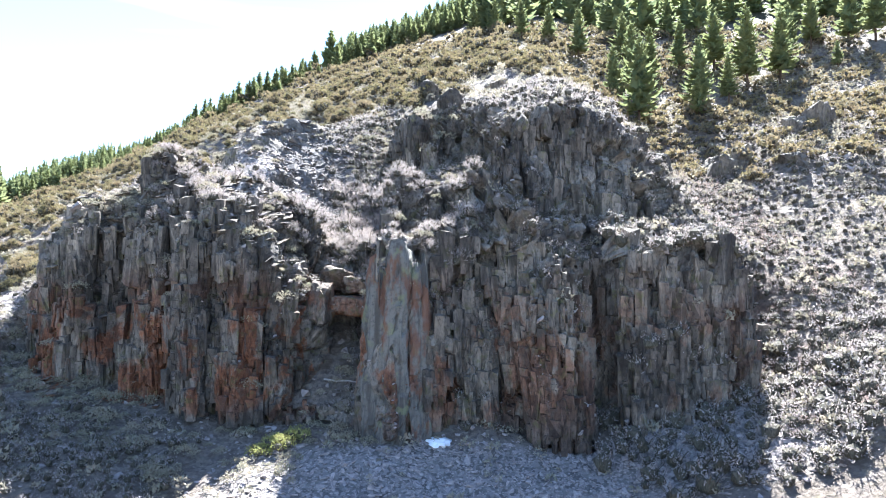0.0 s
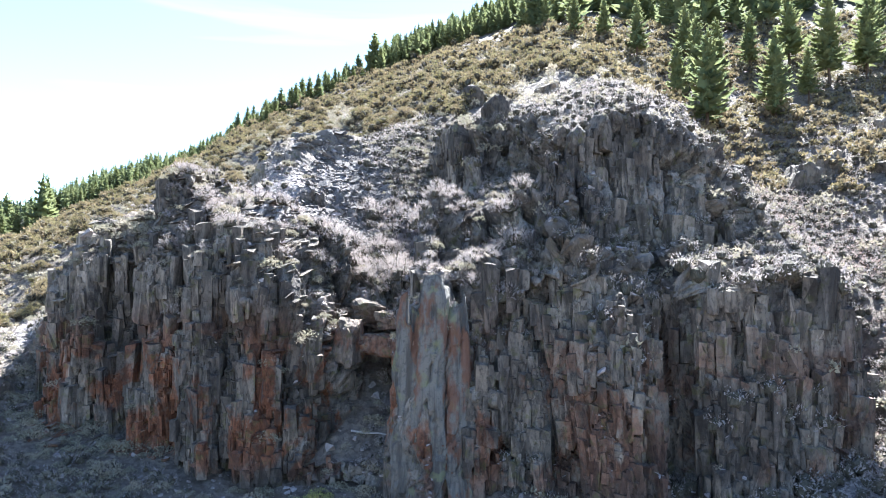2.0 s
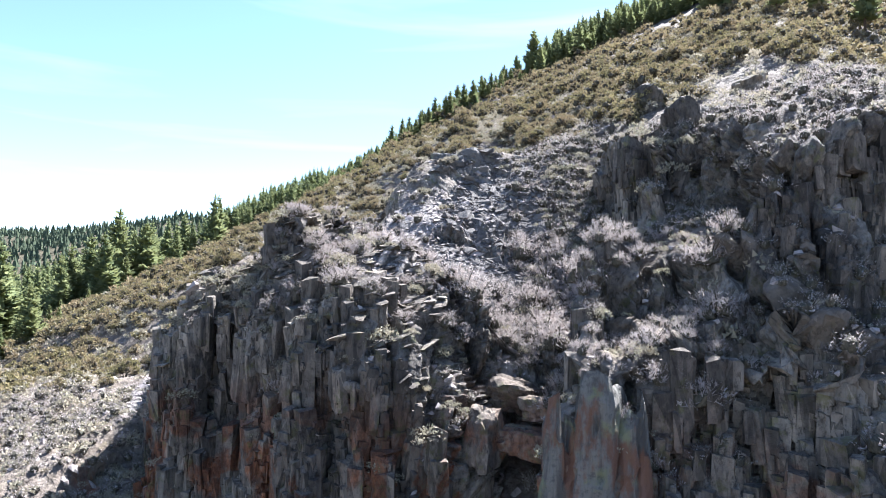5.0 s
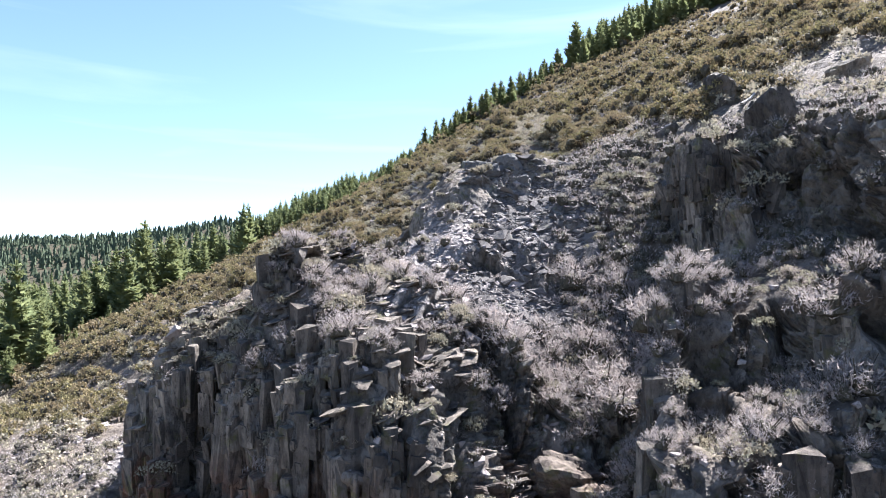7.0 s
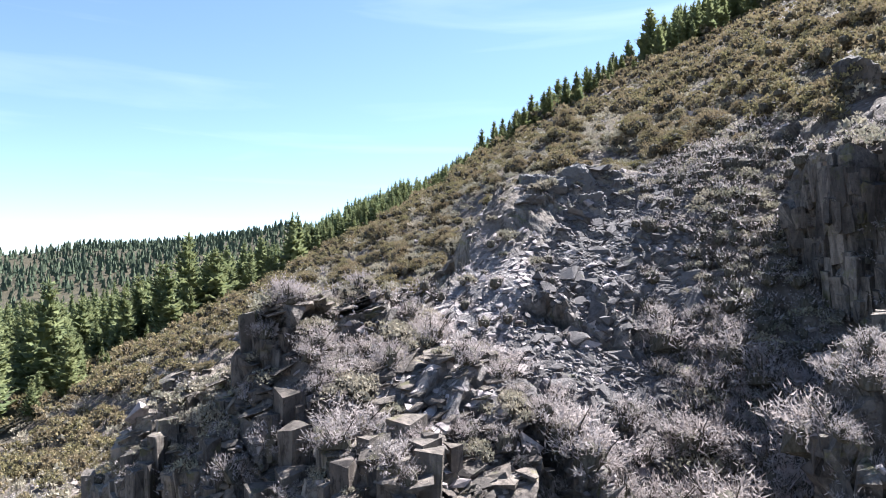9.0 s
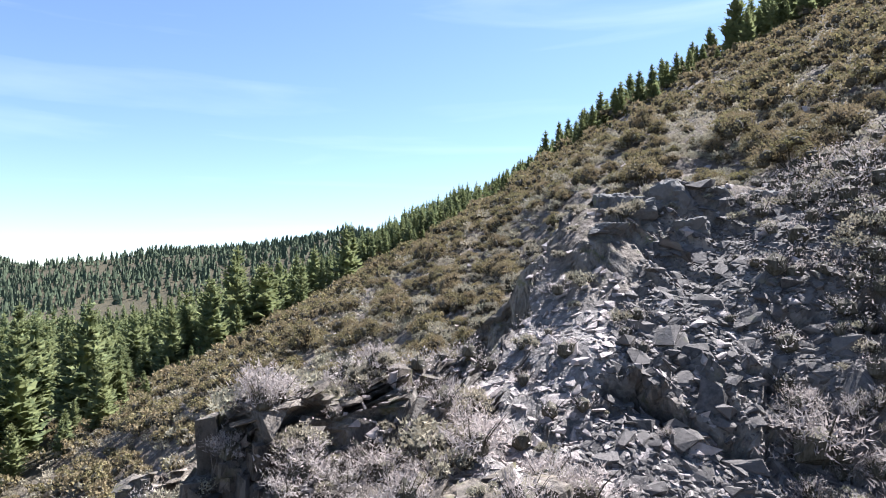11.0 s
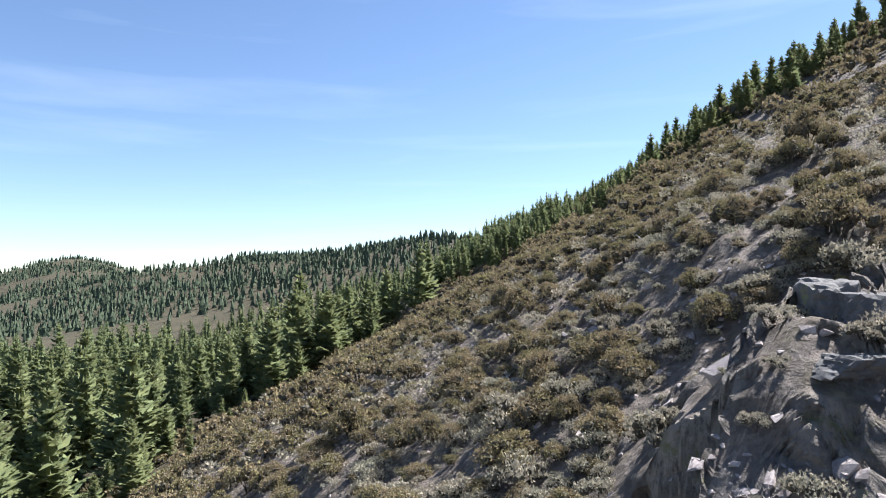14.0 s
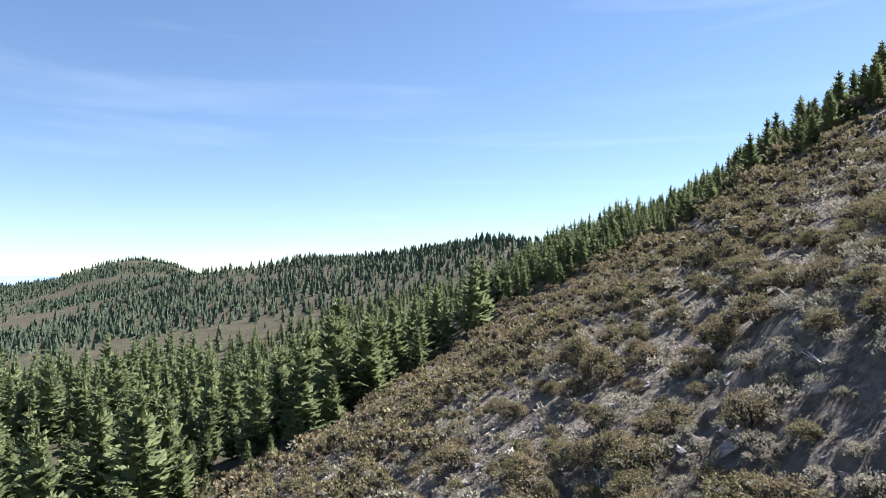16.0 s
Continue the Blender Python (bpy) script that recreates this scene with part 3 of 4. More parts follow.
def pine(h, r, whorls, arms, sprays, seed, bare=0.1):
    """Crown and trunk triangles of one pine: whorls of drooping boughs, each a folded blade with needle sprays along it."""
    rng = np.random.default_rng(seed)
    tri = []
    z0 = h * bare
    lean = rng.normal(0, 0.012, 2)
    lop = rng.uniform(0.72, 1.2, 7)
    for w in range(whorls):
        f = min(max((w + rng.uniform(-0.35, 0.35)) / whorls, 0.0), 1.0)
        z = z0 + (h * 0.97 - z0) * f
        reach = r * (1 - f) ** 0.78 * rng.uniform(0.82, 1.12) * min(1.0, 0.72 + 2.0 * f) + 0.03 * h * (1 - f) + 0.012 * h
        turn = rng.uniform(0, 6.28)
        for a in range(arms):
            if rng.random() < 0.10:
                continue
            ang = turn + a * 6.283 / arms + rng.normal(0, 0.22)
            ln = reach * rng.uniform(0.68, 1.18) * lop[int(ang / 0.9) % 7]
            rise = rng.uniform(-0.32, -0.02) + 0.75 * f
            o, sd = np.array([math.cos(ang), math.sin(ang), 0.0]), np.array([-math.sin(ang), math.cos(ang), 0.0])
            p = np.array([lean[0] * z, lean[1] * z, z + rng.normal(0, 0.012 * h)])
            wd = ln * rng.uniform(0.2, 0.32) + 0.05
            m = p + o * ln * 0.58 + np.array([0, 0, rise * ln * 0.6 + 0.06 * ln])
            tip = p + o * ln + np.array([0, 0, rise * ln + 0.20 * ln])
            e1, e2 = m + sd * wd - (0, 0, 0.32 * wd), m - sd * wd - (0, 0, 0.32 * wd)
            tri += [(p, e1, m), (p, m, e2), (e1, tip, m), (m, tip, e2)] if sprays else [(p, e1, tip), (p, tip, e2)]
            for k in range(sprays):
                q = 0.32 + 0.68 * (k + rng.uniform(0, 0.9)) / sprays
                side = rng.choice((-1.0, 1.0))
                b = p + o * ln * q + np.array([0, 0, rise * ln * q + 0.2 * ln * q * q]) + sd * side * wd * rng.uniform(0.1, 0.8) * (1.2 - q)
                d = o * rng.uniform(0.3, 1.0) + sd * side * rng.uniform(0.2, 1.0) + (0, 0, rng.uniform(0.0, 0.9))
                d = d / np.linalg.norm(d) * rng.uniform(0.055, 0.095) * r * (1.25 - 0.5 * f) * 2.0
                n = np.cross(d, (rng.normal(0, 0.5), rng.normal(0, 0.5), 1.0)) * 0.34
                tri.append((b - n, b + n, b + d))
    for k in range(4):
        d = np.array([rng.normal(0, 0.12), rng.normal(0, 0.12), 1.0]) * 0.07 * h
        b = np.array([lean[0] * h, lean[1] * h, h * 0.945])
        n = np.array([math.cos(k * 0.8), math.sin(k * 0.8), 0]) * 0.013 * h
        tri.append((b - n, b + n, b + d))
    core = cone_tree(h * 0.96, r * 0.5, z0 + 0.03 * h, 6 if sprays else 4, 10 if sprays else 6, rng, 0.5)
    trunk = tube([(lean[0] * z, lean[1] * z, z) for z in (-0.6, h * 0.1, h * 0.45, h * 0.8, h * 0.97)],
                 [h * 0.02, h * 0.016, h * 0.012, h * 0.006, h * 0.001], 6)
    return np.concatenate([np.array(tri), core]), trunk


ICO = np.array([(0, 0, -1), (0.72, -0.53, -0.45), (-0.28, -0.85, -0.45), (-0.89, 0, -0.45), (-0.28, 0.85, -0.45), (0.72, 0.53, -0.45),
                (0.28, -0.85, 0.45), (-0.72, -0.53, 0.45), (-0.72, 0.53, 0.45), (0.28, 0.85, 0.45), (0.89, 0, 0.45), (0, 0, 1)])
ICO_FACES = np.array([(0, 1, 2), (1, 0, 5), (0, 2, 3), (0, 3, 4), (0, 4, 5), (1, 5, 10), (2, 1, 6), (3, 2, 7), (4, 3, 8), (5, 4, 9),
                      (1, 10, 6), (2, 6, 7), (3, 7, 8), (4, 8, 9), (5, 9, 10), (6, 10, 11), (7, 6, 11), (8, 7, 11), (9, 8, 11), (10, 9, 11)])


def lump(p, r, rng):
    """A rough twenty-sided lump, put inside a shrub as its painted dark shade."""
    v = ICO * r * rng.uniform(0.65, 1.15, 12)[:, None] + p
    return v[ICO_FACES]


def bush(r, h, lobes, per, size, width, seed, bare=0.15, up=0.5):
    """Sprigs and stems of one shrub: a dome of uneven lobes, with dark lumps inside that paint the shade between them.
    """
    rng = np.random.default_rng(seed)
    tri, stems = [], []
    turn = rng.uniform(0, 6.28)
    for k in range(lobes):
        q = ((k + 0.5) / lobes) ** 0.5
        a = turn + k * 2.4 + rng.normal(0, 0.25)
        o = q * r * 0.78 * rng.uniform(0.75, 1.15)
        lr = r * rng.uniform(0.26, 0.46) * (1.15 if lobes < 5 else 1.0)
        top = h * (bare + (1 - bare) * math.sqrt(max(0.08, 1 - 0.85 * q * q))) * rng.uniform(0.72, 1.08)
        c = np.array([math.cos(a) * o, math.sin(a) * o, max(top - lr * 0.8, lr * 0.5)])
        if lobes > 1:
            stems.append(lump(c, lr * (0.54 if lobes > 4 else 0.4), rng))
        d = unit(per, rng)
        d[:, 2] = np.where(d[:, 2] < -0.35, -d[:, 2], d[:, 2])
        at = c + d * lr * rng.uniform(0.62, 1.08, per)[:, None] * (1, 1, 0.9)
        tri.append(tufts(at, 0.45 * d + 0.75 * unit(per, rng) + (0, 0, up), size, width, rng, d + (0, 0, 0.35)))
        if k % 2 == 0 and (lobes > 6 or k == 0):
            m = c * (0.45, 0.45, 0.55) + rng.normal(0, 0.06 * r, 3)
            stems.append(tube([(0.08 * c[0], 0.08 * c[1], -0.25), tuple(m), tuple(c)], [0.035 * r + 0.01, 0.022 * r, 0.010 * r], 3))
    return np.concatenate(tri), np.concatenate(stems)


def twiggy(r, h, stems_n, twigs, seed, wid=0.05):
    """A leafless shrub: a spray of thin branching twigs, with one dark lump as painted shade inside."""
    rng = np.random.default_rng(seed)
    at, al, ln = [], [], []
    for s in range(stems_n):
        a, o = rng.uniform(0, 6.28), rng.uniform(0.1, 1.0) ** 0.7
        end = np.array([math.cos(a) * o * r, math.sin(a) * o * r, h * math.sqrt(max(0.05, 1.02 - o * o)) * rng.uniform(0.75, 1.05)])
        for k in range(twigs):
            q = rng.uniform(0.35, 1.0)
            p = end * (q, q, q ** 0.8) + rng.normal(0, 0.06 * r, 3)
            at.append(p)
            al.append(end / np.linalg.norm(end) * 0.4 + 0.6 * rng.normal(0, 1, 3) + (0, 0, 0.25))
            ln.append(rng.uniform(0.07, 0.17) * r)
    at, al = np.array(at), np.array(al)
    tri = tufts(at, al, np.array(ln), wid, rng, at / (np.linalg.norm(at, axis=1, keepdims=True) + 1e-6) + (0, 0, 0.5))
    st = [tube([(0, 0, -0.2), (0.4 * r * math.cos(b), 0.4 * r * math.sin(b), 0.55 * h), (0.7 * r * math.cos(b), 0.7 * r * math.sin(b), 0.9 * h)], [0.025, 0.018, 0.006], 3)
          for b in rng.uniform(0, 6.28, 5)]
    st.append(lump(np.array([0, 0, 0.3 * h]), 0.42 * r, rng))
    return tri, np.concatenate(st)


def pose_of(p, rng, s):
    return Matrix.Translation(p) @ Matrix.Rotation(rng.uniform(0, 6.283), 4, "Z") @ Matrix.Diagonal((s * rng.uniform(0.85, 1.15), s * rng.uniform(0.85, 1.15), s, 1))


def plant_things(name, parts, places, sizes, label, category, group, seed):
    """Every place gets a plant of its own, one of the shapes given; parts: [(crown, stem with shade lumps), ...]
    meshes.
    """
    rng = np.random.default_rng(seed)
    first = []
    for crown, stem in parts:
        ob = tagged(new(name, crown[0]), label, category, group)
        if stem:
            new(stem[1], stem[0]).parent = ob
        first.append(ob)
    for i, (p, s) in enumerate(zip(places, sizes)):
        m = pose_of(p, rng, s)
        if i < len(first):
            first[i].matrix_basis = m
        else:
            copy_thing(first[int(rng.integers(len(first)))], m)


def plant_stuff(name, shapes, places, sizes, material, label, category, seed):
    """Plants too many to count, joined; shapes: leaf triangles, or (leaves, stems with their dark shade lumps)."""
    rng = np.random.default_rng(seed)
    out, slots = [], []
    for p, s in zip(places, sizes):
        t = shapes[int(rng.integers(len(shapes)))]
        leaves, wood = t if isinstance(t, tuple) else (t, None)
        a = rng.uniform(0, 6.283)
        c, d = math.cos(a) * s, math.sin(a) * s
        m = np.array([[c, d, 0], [-d, c, 0], [0, 0, s]])
        out.append(leaves @ m + p)
        slots.append(np.zeros(len(leaves)))
        if wood is not None:
            out.append(wood @ m + p)
            slots.append(np.ones(len(wood)))
    if not out:
        return
    tri = np.concatenate(out)
    me = mesh_from(name, tri.reshape(-1, 3), np.arange(len(tri) * 3).reshape(-1, 3), (material, M_STEM_SHADE), np.concatenate(slots))
    tagged(new(name, me), label, category, kind="stuff")


def nearest(p, n, *spots):
    """Splits places into the n closest to a few spots of the plan, and the rest."""
    d = np.min([np.hypot(p[:, 0] - a, p[:, 1] - b) for a, b in spots], axis=0)
    o = np.argsort(d)
    return o[:n], o[n:]


# ---- pines ----
def crest_line(x):
    return line(x, (-140, 222), (-100, 213), (-72, 196), (-58, 192), (-48, 196), (-18, 211), (5, 216), (20, 165), (27, 122), (34, 116), (60, 124), (85, 134), (140, 150), (200, 170))


def pine_density(x, y):
    e = forest_edge(y)
    west = ss(3, -3, x - e)
    thin = 0.35 + 0.65 * ss(-0.25, 0.15, vnoise(x / 45, y / 45, 0 * x, 81))
    glade = 1 - ss(11, 6, np.hypot((x + 188) / 1.6, y - 126))
    d = west * thin * glade
    crest = crest_line(x)
    band = ss(-3, 3, y - crest) * ss(150, 130, x) * np.where(x < 16, ss(46, 38, y - crest), 1)
    return np.clip(np.maximum(d, band * np.where(x > 16, np.where(y < 175, 0.0, 0.02), 0.9)), 0, 1)


tx, ty = scatter(5200, -310, 140, 70, 330, lambda x, y: pine_density(x, y) * np.where(x < -260, 0.6, 1), 5.0)
cx, cy = scatter(1200, -150, 16, 170, 255, lambda x, y: np.maximum(0.35 * ss(-16, -6, y - crest_line(x)), ss(-3, 4, y - crest_line(x))) * ss(20, 14, y - crest_line(x)) * (0.3 + 0.7 * ss(-0.3, 0.2, vnoise(x / 9, y / 9, 0 * x, 84))), 1.9)
tx, ty = np.concatenate([tx, cx]), np.concatenate([ty, cy])
tp, _ = settle(tx, ty, 0.3)
ts = RNG.uniform(0.6, 1.25, len(tp)) * np.where(tp[:, 0] > 16, 1.4, 1.0) * np.where((tp[:, 0] > -112) & (tp[:, 0] < 10) & (tp[:, 1] > 170), np.where(tp[:, 0] < -60, 0.40, np.where(tp[:, 0] < -35, 0.40, 0.68)), 1.0) * np.where(tp[:, 0] < -112, np.where(tp[:, 1] > 196, 0.62, 1.12), 1.0)
close, rest = nearest(tp, 290, (-112, 118), (-135, 122), (-160, 123), (-188, 126), (-125, 150), (-55, 198))
shapes = [pine(12.0, 3.2, 20, 8, 6, 100 + i, 0.06) for i in range(5)]
meshes = [((soup("crown", c, M_PINE), "pine_tree"), (soup("trunk", t, M_BARK), "trunk")) for c, t in shapes]


def make_pines(places, sizes):
    rng = np.random.default_rng(3)
    first = []
    for (crown, _), (trunk, _) in meshes:
        root = tagged(new("pine_tree"), "tall green pine with a narrow ragged crown on the hillside", "pine tree", "pines of the hillside")
        for nm, me in (("trunk", trunk), ("crown", crown)):
            new(nm, me).parent = root
        first.append(root)
    for i, (p, s) in enumerate(zip(places, sizes)):
        m = pose_of(p, rng, s)
        if i < 5:
            first[i].matrix_basis = m
        else:
            copy_thing(first[int(rng.integers(5))], m)


make_pines(tp[close], ts[close])
mid_pines = [pine(12.0, 3.2, 17, 8, 1, 200 + i, 0.05)[0] for i in range(6)]
more = rest[:700]
plant_stuff("pine_forest", mid_pines, tp[more], ts[more], M_FOREST, "dense green pine forest below the ridge", "forest", 12)
low_pines = [pine(12.0, 3.2, 13, 7, 0, 220 + i, 0.04)[0] for i in range(6)]
plant_stuff("pine_forest", low_pines, tp[rest[700:]], ts[rest[700:]], M_FOREST, "green pine forest farther down the valley", "forest", 14)

fx, fy = scatter(15000, -1350, -120, 130, 900, lambda x, y: ss(300, 420, np.hypot(x + 60, y - 80)) * ss(-0.35, 0.25, vnoise(x / 70, y / 70, 0 * x, 82) + 0.4 * vnoise(x / 22, y / 22, 0 * x, 83) + 0.15) * 0.9, 4.0)
fp = np.stack([fx, fy, soil_at(fx, fy)], -1)
far_pines = [cone_tree(9.0, 2.5, 0.3, 3, 6, np.random.default_rng(300 + i)) for i in range(4)]
plant_stuff("far_pine_woods", far_pines, fp, RNG.uniform(0.35, 1.0, len(fp)), M_FAR, "distant pine woods on rounded hills", "forest", 13)

# ---- shrubs ----
def off_woods(x, y):
    return 1 - 0.85 * ss(4, -4, x - forest_edge(y))


def olive_density(x, y):
    slope = ss(-34, -41, x + 0.3 * (y - 96)) * ss(78, 88, y) * ss(-175, -120, x)
    up = ss(104, 116, y + 0.25 * x) * ss(120, 60, x) * 0.7
    clump = (0.08 + 0.92 * ss(-0.35, 0.25, vnoise(x / 7, y / 7, 0 * x, 91))) * np.where((x > -37) & (x < -27), ss(108, 116, y), 1)
    return np.clip(np.maximum(slope, up) * clump * off_woods(x, y), 0, 1)


ox, oy = scatter(1900, -132, -5, 80, 232, olive_density, 2.35)
ox2, oy2 = scatter(1100, -5, 110, 96, 180, olive_density, 2.0)
ox, oy = np.concatenate([ox, ox2]), np.concatenate([oy, oy2])
op, _ = settle(ox, oy, 0.45)
osz = np.clip(RNG.lognormal(-0.12, 0.36, len(op)), 0.4, 1.75)
olive_spots = ((-33, 94), (-37, 100), (-40, 107), (-45, 112), (-43, 119), (-38, 90), (-50, 120), (-36, 113))
a, b = nearest(op, 240, *olive_spots)
near_shapes = [bush(1.7, 1.8, 12, 190, 0.115, 0.40, 400 + i, 0.12, 0.45) for i in range(6)]
plant_things("olive_shrub", [((soup("foliage", f, M_OLIVE), "foliage"), (soup("woody_base", s, M_STEM_SHADE), "woody_base")) for f, s in near_shapes], op[a], osz[a],
             "rounded olive-brown shrub with dark stems on stony ground", "shrub", "olive shrubs", 21)
mid_shapes = [bush(1.7, 1.8, 10, 62, 0.19, 0.45, 410 + i, 0.12, 0.4) for i in range(6)]
plant_stuff("olive_brush", mid_shapes, op[b[:520]], osz[b[:520]], M_OLIVE, "olive-brown brush covering the dry slope", "shrubs", 22)
far_shapes = [bush(1.7, 1.8, 5, 26, 0.32, 0.5, 420 + i, 0.12, 0.4) for i in range(6)]
plant_stuff("olive_brush", far_shapes, op[b[520:]], osz[b[520:]], M_OLIVE, "olive-brown brush high on the slope", "shrubs", 28)


def sage_density(x, y):
    base = 0.35 + 0.65 * ss(-0.4, 0.3, vnoise(x / 5, y / 5, 0 * x, 95))
    return np.clip(base * off_woods(x, y) * (1 - talus(x, y)) * (1 - 0.7 * scree_zone(x, y)) * np.where((x > -36) & (x < -22) & (y > 87) & (y < 108), np.where((x < -29) & (y < 99), 0.02, 0.25), 1), 0, 1) * ss(48, 56, y)


sx, sy = scatter(10500, -120, 100, 50, 170, lambda x, y: sage_density(x, y) * np.where((x > 28) | (y > 100) | (x < -28), 1.0, 0.6), 0.75)
sp, _ = settle(sx, sy, 0.5)
ssz = np.clip(RNG.lognormal(-0.05, 0.38, len(sp)), 0.45, 2.0) * 1.15
a, b = nearest(sp, 290, (-30, 88), (-33, 98), (-28, 94), (-40, 103), (-22, 79), (-26, 83), (-38, 112))
near_shapes = [bush(0.66, 0.6, 6, 130, 0.06, 0.34, 440 + i, 0.1, 0.6) for i in range(5)]
plant_things("sagebrush", [((soup("foliage", f, M_SAGE), "foliage"), (soup("woody_base", s, M_STEM_SHADE), "woody_base")) for f, s in near_shapes], sp[a], ssz[a],
             "low grey-green sagebrush tuft on stony ground", "shrub", "sagebrush tufts", 23)
mid_shapes = [bush(0.75, 0.62, 6, 60, 0.085, 0.38, 450 + i, 0.1, 0.6)[0] for i in range(5)]
plant_stuff("sage_scrub", mid_shapes, sp[b[:900]], ssz[b[:900]], M_SAGE, "grey-green sagebrush among the rocks", "shrubs", 29)
b = b[900:]
far_shapes = [bush(0.85, 0.6, 1, 36, 0.17, 0.42, 460 + i, 0.1, 0.6) for i in range(5)]
plant_stuff("sage_scrub", [f for f, _ in far_shapes], sp[b], ssz[b], M_SAGE, "scattered grey-green sagebrush over the slope", "shrubs", 24)


def grey_density(x, y):
    gully = ss(7, 3.5, np.abs(x + 11.5 + 0.1 * (y - 85))) * ss(74, 78, y) * ss(116, 105, y)
    ledge = ss(-12, -6, x) * ss(36, 30, x) * ss(62, 65, y) * ss(104, 92, y) * (0.4 + 0.6 * ss(-0.2, 0.3, vnoise(x / 3.5, y / 3.5, 0 * x, 98)))
    ltop = ss(-42, -36, x) * ss(-12, -15, x) * ss(69, 71, y) * ss(96, 88, y) * 0.35
    low = ss(66, 58, y) * ss(50, 54, y) * np.maximum(ss(-20, -30, x), ss(12, 22, x) * 0.9) * 0.9
    east = ss(26, 32, x) * ss(50, 56, y) * ss(120, 100, y) * 0.45
    west = ss(-42, -48, x) * ss(-75, -62, x) * ss(50, 56, y) * ss(84, 74, y) * 0.6
    d = np.max([gully, ledge, ltop, low, east, west], axis=0)
    return d * (1 - 0.85 * talus(x, y)) * (1 - 0.6 * scree_zone(x, y))


gx_, gy_ = scatter(3500, -80, 75, 50, 118, grey_density, 0.85)
gp, _ = settle(gx_, gy_, 0.16)
gsz = RNG.uniform(0.6, 1.35, len(gp)) * np.where((np.abs(gp[:, 0] + 12) < 6) & (gp[:, 1] > 76), 1.35, np.where((gp[:, 1] < 66) & (gp[:, 0] > 8), 1.7, 1.0))
a, b = nearest(gp, 290, (-14, 84), (-24, 76), (-5, 72))
near_shapes = [twiggy(0.95, 0.95, 40, 28, 480 + i, 0.11) for i in range(5)]
plant_things("bare_shrub", [((soup("twigs", f, M_GREY), "twigs"), (soup("woody_base", s, M_STEM_SHADE), "woody_base")) for f, s in near_shapes], gp[a], gsz[a],
             "leafless pale grey twiggy shrub among rocks", "shrub", "bare shrubs", 25)
far_shapes = [twiggy(1.0, 0.9, 22, 6, 500 + i, 0.24) for i in range(5)]
plant_stuff("bare_brush", far_shapes, gp[b], gsz[b], M_GREY, "leafless grey brush on ledges and slopes", "shrubs", 26)

px_, py_ = scatter(650, 22, 70, 54, 125, lambda x, y: ss(8, 3, np.abs(x - line(y, (55, 36), (70, 38), (85, 37), (110, 34), (125, 32)))) * 0.8, 1.1)
pp, _ = settle(px_, py_, 0.35)
psz = RNG.uniform(0.6, 1.3, len(pp))
plant_stuff("reddish_brush", far_shapes, pp, psz, M_PINK, "leafless reddish brush along the ravine", "shrubs", 27)

# ---- loose rock ----
def stone_mesh(name, seed, flat, material):
    rng = random.Random(seed)
    bm = bmesh.new()
    for _ in range(15):
        v = Vector((rng.uniform(-1, 1), rng.uniform(-0.75, 0.75), rng.uniform(-1, 1) * flat))
        bm.verts.new(v)
    bmesh.ops.convex_hull(bm, input=bm.verts)
    bmesh.ops.delete(bm, geom=[v for v in bm.verts if not v.link_faces], context="VERTS")
    me = bpy.data.meshes.new(name)
    bm.to_mesh(me)
    bm.free()
    me.materials.append(material)
    return me


def mesh_tris(me):
    me.calc_loop_triangles()
    co = np.array([v.co for v in me.vertices])
    return co[np.array([t.vertices for t in me.loop_triangles])]


def stones(name, label, places, normals, sizes, material, flat, spots, count, seed, piece):
    """A field of loose stones: the nearest as pieces of their own, the rest joined."""
    rng = np.random.default_rng(seed)
    kinds = [stone_mesh(piece, seed + i, flat, material) for i in range(7)]
    tris = [mesh_tris(k) for k in kinds]
    ms = []
    for p, nn, s in zip(places, normals, sizes):
        nn = (-0.22, -0.3, 0.9) if flat < 0.25 else nn
        q = Vector((0, 0, 1)).rotation_difference(Vector(nn) * 0.7 + Vector((0, 0, 0.3)) + Vector(rng.normal(0, 0.22 if flat > 0.25 else 0.1, 3))).to_matrix().to_4x4()
        ms.append(Matrix.Translation(Vector(p) + Vector((0, 0, 0.12 * s * flat))) @ q @ Matrix.Rotation(rng.uniform(0, 6.28), 4, "Z") @ Matrix.Diagonal((s * rng.uniform(0.8, 1.3), s, s * rng.uniform(0.7, 1.3), 1)))
    one, rest_ = nearest(places, count, *spots)
    out = []
    for i in rest_:
        m = np.array(ms[i])
        out.append(tris[int(rng.integers(7))] @ m[:3, :3].T + m[:3, 3])
    root = tagged(new(name, soup(name, np.concatenate(out), material)), label, "rocks", kind="stuff")
    for i in one:
        ob = new(piece, kinds[int(rng.integers(7))])
        ob.parent = root
        ob.matrix_basis = ms[i]


rx_, ry_ = scatter(6500, -29, -11, 76, 110, lambda x, y: talus(x, y), 0.17)
rp, rn = settle(rx_, ry_, 0.2)
stones("talus", "dark angular broken blocks lying in a talus field", rp, rn, np.clip(RNG.lognormal(-1.75, 0.62, len(rp)), 0.08, 1.05), M_TALUS, 0.42, ((-20, 91),), 280, 600, "rock")
kx, ky = scatter(6500, -60, 36, 50, 97, lambda x, y: scree_zone(x, y), 0.22)
kp, kn = settle(kx, ky, 0.3)
stones("scree", "pale flat broken slabs scattered over the ledges", kp, kn, np.clip(RNG.lognormal(-1.8, 0.48, len(kp)), 0.08, 0.6), M_SCREE, 0.28, ((-25, 80),), 280, 620, "slab")

